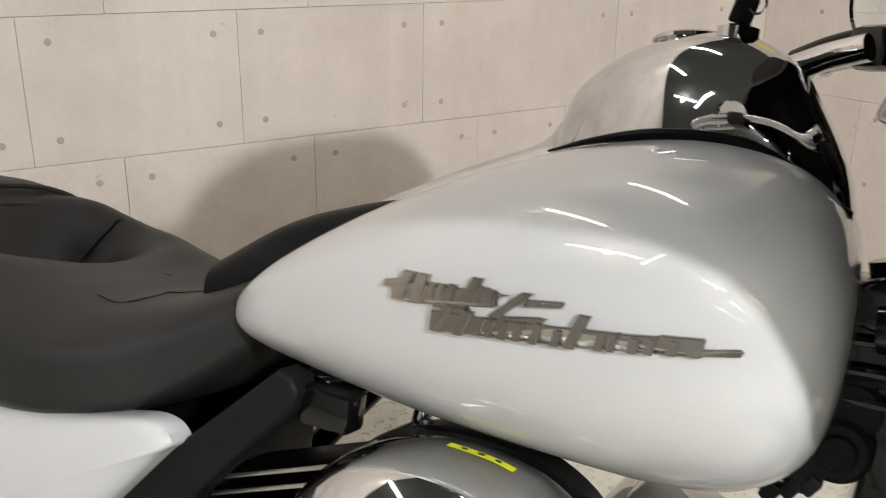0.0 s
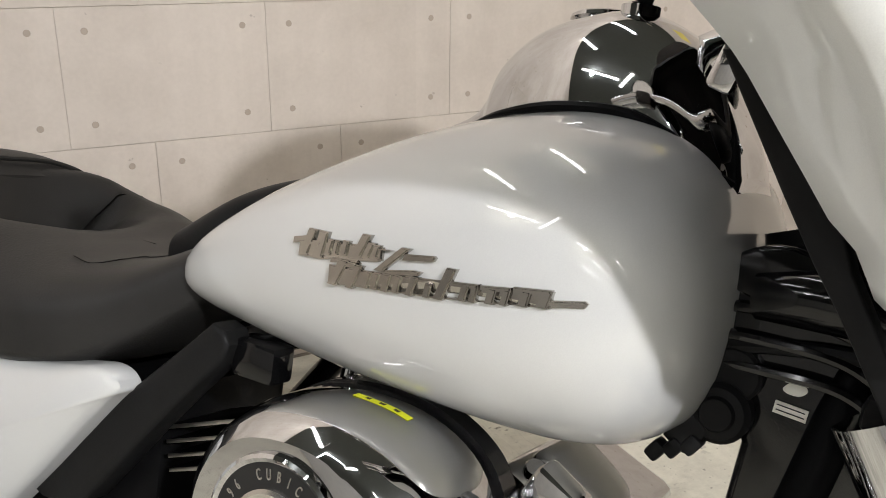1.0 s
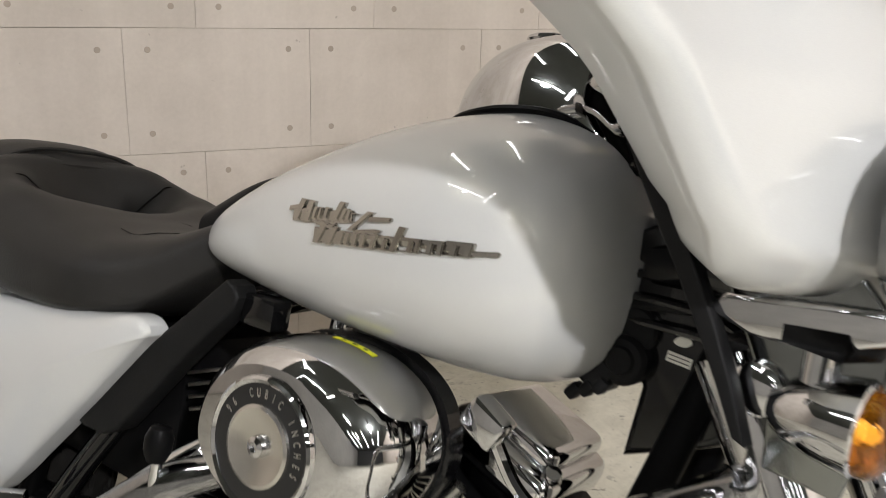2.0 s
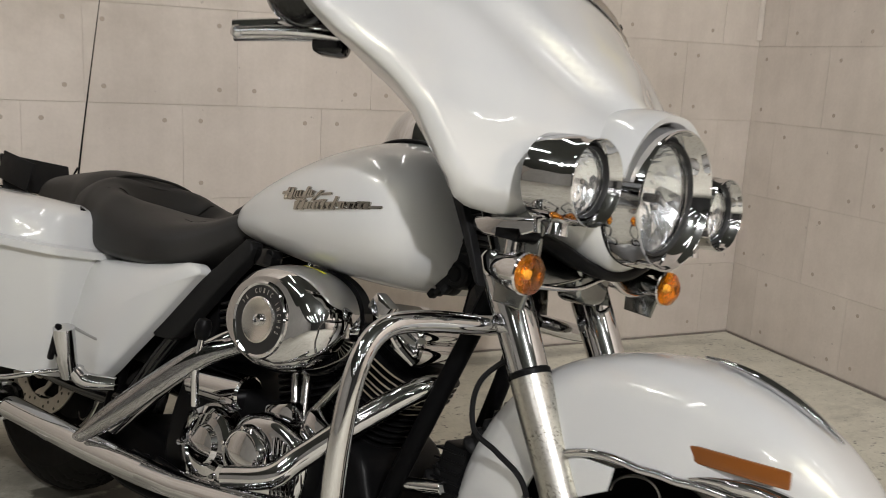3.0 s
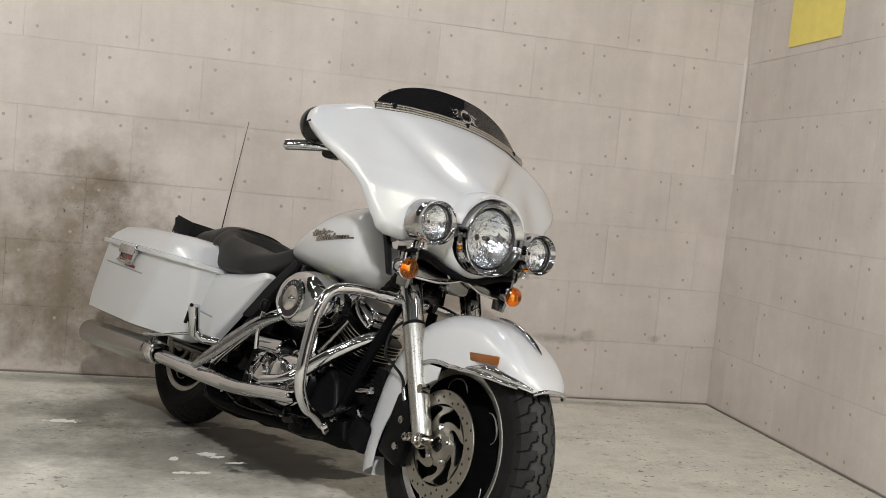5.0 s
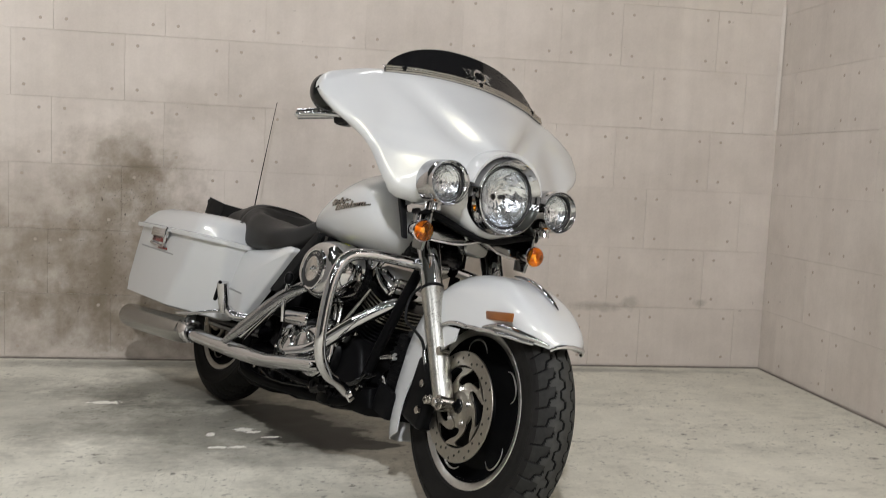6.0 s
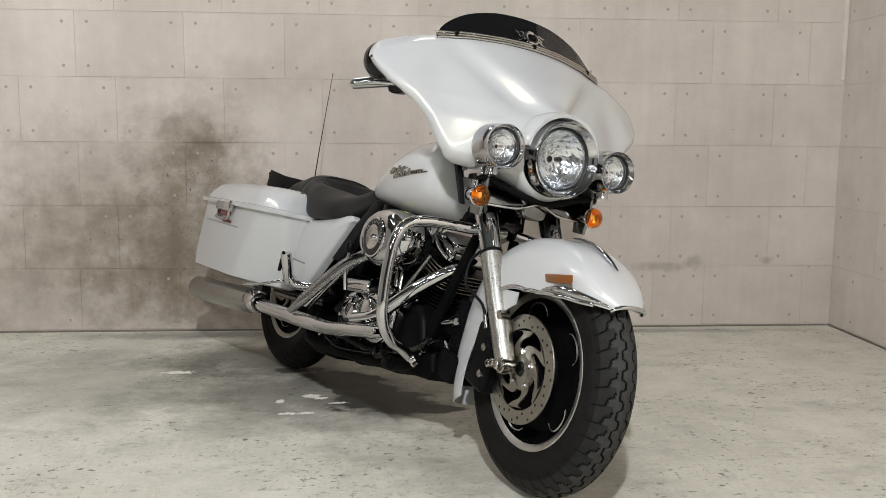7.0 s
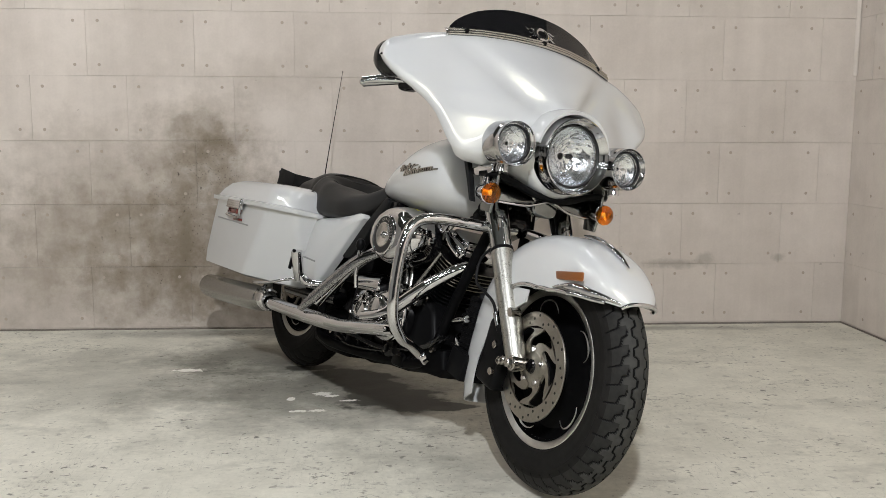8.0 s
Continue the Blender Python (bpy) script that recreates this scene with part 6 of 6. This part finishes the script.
reg = part("regulator", block((0.09, 0.16, 0.085), (1.225, -0.02, 0.272), 0.012, pose(0, 0, 0, 0, 14, 0)), SATIN, bike, "black finned regulator in front of the engine")
for k in range(12):
    part("fin", block((0.006, 0.15, 0.012), (1.18 + k * 0.008, -0.02, 0.322 - k * 0.002), 0.002), SATIN, reg)
part("oil_cooler", block((0.05, 0.15, 0.16), (1.225, -0.005, 0.40), 0.006, pose(0, 0, 0, 0, 6, 0)), SATIN, bike, "black oil cooler on the down tubes")
for k in range(9):
    part("cooler_fin", block((0.058, 0.155, 0.004), (1.225, -0.005, 0.335 + k * 0.0165), 0.001), SATIN, reg)
bell = [(1.345 - 0.16 * k / 22, -0.045 - 0.02 * k / 22, 0.60 - 0.20 * k / 22) for k in range(23)]
part("bellows_hose", tube(bell, [0.020 if k % 2 else 0.014 for k in range(23)], 14, 90), PLASTIC, bike, "black corrugated hose")
part("brake_hose", tube([(1.335, -0.095, 0.665), (1.285, -0.125, 0.600), (1.295, -0.135, 0.530), (1.345, -0.135, 0.505), (1.395, -0.130, 0.475), (1.425, -0.125, 0.415), (1.45, -0.12, 0.385)], 0.0045, 8, 60), PLASTIC, bike, "thin black brake hose")
part("hose_fitting", rod((1.408, -0.129, 0.455), (1.425, -0.126, 0.42), 0.007, 10), CHROME, bike)
part("filter", rod((1.16, -0.03, 0.30), (1.20, -0.06, 0.34), 0.036, 24), CHROME, eng, "chrome oil filter")
part("shift_linkage", tube([(0.55, -0.13, 0.25), (0.75, -0.14, 0.24), (1.0, -0.145, 0.245)], 0.007, 8, 20), SATIN, bike, "thin black brake rod")
part("brake_pedal", tube([(0.92, -0.16, 0.255), (0.98, -0.19, 0.24), (1.05, -0.205, 0.26)], [0.009, 0.009, 0.012], 10, 20), SATIN, bike, "black brake pedal arm")
part("stand_bracket", block((0.07, 0.04, 0.05), (0.96, -0.12, 0.225), 0.012), SATIN, bike)
part("throttle_body", rod((0.93, -0.11, 0.56), (0.93, -0.02, 0.56), 0.038, 24), SATIN, eng)
part("breather", tube([(0.835, -0.09, 0.72), (0.833, -0.095, 0.67)], 0.009, 10, 0, None, False), CHROME, eng, "chrome breather bolt")
part("petcock", block((0.045, 0.028, 0.035), (1.065, -0.13, 0.672), 0.006, pose(0, 0, 0, 0, 30, 0)), CHROME, bike, "chrome bracket below the tank")
part("fuel_line", tube([(1.075, -0.13, 0.66), (1.10, -0.12, 0.62), (1.13, -0.10, 0.59)], 0.007, 8, 14), CHROME, bike)
part("backbone", tube([(1.20, 0, 0.84), (0.95, 0, 0.80), (0.70, 0, 0.72), (0.45, 0, 0.62)], 0.035, 14, 30), GLOSS, bike, "black frame backbone")
part("battery_box", block((0.30, 0.20, 0.22), (0.46, 0, 0.52), 0.02), SATIN, bike)
part("swingarm", tube([(0.45, -0.115, 0.34), (0.22, -0.12, 0.325), (0.0, -0.12, 0.32)], [0.030, 0.026, 0.024], 14, 20), GLOSS, bike, "black swingarm")
part("swingarm", tube([(0.45, 0.115, 0.34), (0.22, 0.12, 0.325), (0.0, 0.12, 0.32)], [0.030, 0.026, 0.024], 14, 20), GLOSS, bike)
part("shock", rod((0.16, -0.115, 0.36), (0.34, -0.12, 0.58), 0.026, 20), SATIN, bike)

part("sensor_rod", rod((1.13, -0.09, 0.385), (1.235, -0.095, 0.41), 0.012, 14), CHROME, eng, "short chrome rod")
rg = random.Random(5)
for k in range(16):
    x = 0.45 + k * 0.045
    z = 0.19 + (x - 0.45) * 0.075 + rg.uniform(0, 0.05)
    part("sump_bolt", rod((x, -0.112, z), (x, -0.128, z), rg.uniform(0.006, 0.011), 8), NICKEL if k % 3 == 0 else SATIN, under)
for k in range(7):
    x = 0.50 + k * 0.085
    part("sump_rib", block((0.012, 0.02, 0.05), (x, -0.118, 0.215 + (x - 0.45) * 0.07), 0.004, pose(0, 0, 0, 0, rg.uniform(-12, 12), 0)), SATIN, under)
for y0, y1 in ((-0.14, -0.12), (-0.12, -0.15), (-0.10, -0.13)):
    part("oil_line", tube([(0.48, y0, 0.22 + rg.uniform(-0.01, 0.03)), (0.66, y1, 0.205 + rg.uniform(0, 0.03)), (0.86, y0, 0.24 + rg.uniform(-0.01, 0.02)), (1.08, y1, 0.27 + rg.uniform(0, 0.04)), (1.17, y0, 0.34)], 0.006, 8, 40), GLOSS, bike, "black rubber oil line")
part("drain_plug", lathe([(0, 0.012), (0.010, 0.012), (0.014, 0.006), (0.014, 0)], (0.82, -0.115, 0.205), (0, -1, -0.3), 8), CHROME, under)

# ---- wall panels ----
PW, PH, PZ = 0.48, 0.308, 0.008
SEAMS = [  # upright joints of the back wall, row by row from the floor; more follow at even steps to both sides
    (-1.50, -1.02, -0.55, -0.07, 0.40, 0.88, 1.36, 1.629, 2.15),
    (-1.755, -1.308, -0.80, -0.31, 0.163, 0.625, 1.126, 1.442, 1.959),
    (-1.483, -0.977, -0.50, -0.02, 0.443, 0.943, 1.624, 2.140),
    (-1.746, -1.295, -0.787, -0.316, 0.155, 0.620, 1.126, 1.442, 1.950),
    (-1.476, -0.970, -0.494, -0.026, 0.460, 0.948, 1.622, 2.123),
    (-1.75, -1.29, -0.788, -0.324, 0.151, 0.627, 1.124, 1.442, 1.950)]


@functools.lru_cache(maxsize=None)
def panel_mesh(w, h, cut):
    """A thin wall panel w by h with four printed tie holes, the upright pair at a cut end left out."""
    bm = block((w - 0.0009, 0.004, h - 0.0010), (0, 0, 0), 0.0005, None, None, 1)
    for sx in (-1, 1):
        if w > 0.2 and sx != cut:
            for sz in (-1, 1):
                lathe([(0.0, 0.0005), (0.0068, 0.0005), (0.0077, 0.0)], (sx * (w / 2 - 0.057), -0.0021, sz * 0.1025), (0, -1, 0), 14, bm, False, 1)
    me = bpy.data.meshes.new("panel")
    bmesh.ops.recalc_face_normals(bm, faces=bm.faces)
    bm.to_mesh(me)
    bm.free()
    me.materials.append(PANEL)
    me.materials.append(HOLE)
    return me


rs = random.Random(11)


def clad(parent, start, stop, rows_, put):
    for r in range(10):
        seams = list(rows_[r] if r < len(rows_) else rows_[4 + r % 2])
        while seams[0] > start:
            seams.insert(0, seams[0] - PW)
        while seams[-1] < stop:
            seams.append(seams[-1] + PW)
        z0, z1 = PZ + r * PH, min(PZ + (r + 1) * PH, R_["h"] - 0.002)
        for a, b in zip(seams, seams[1:]):
            cut = -1 if a < start else (1 if b > stop else 0)
            a, b = max(a, start), min(b, stop)
            if b - a > 0.01 and z1 - z0 > 0.02:
                ob = new("panel", panel_mesh(round(b - a, 4), round(z1 - z0, 4), cut))
                ob.parent = parent
                ob.matrix_basis = put((a + b) / 2, (z0 + z1) / 2, rs.uniform(-0.0005, 0.0005))


SIDE = [(1.30, 1.78, 2.26, 2.74, 3.22, 3.70), (1.06, 1.54, 2.02, 2.50, 2.98, 3.46, 3.94)]
clad(wall_back, R_["x0"], R_["x1"] + 0.001, SEAMS, lambda u, z, d: pose(u, R_["y1"] + 0.002 + d, z))
clad(wall_right, -1.0, R_["y1"], [SIDE[r % 2] for r in range(6)], lambda u, z, d: pose(R_["x1"] + 0.002 + d, u, z, 0, 0, -90))
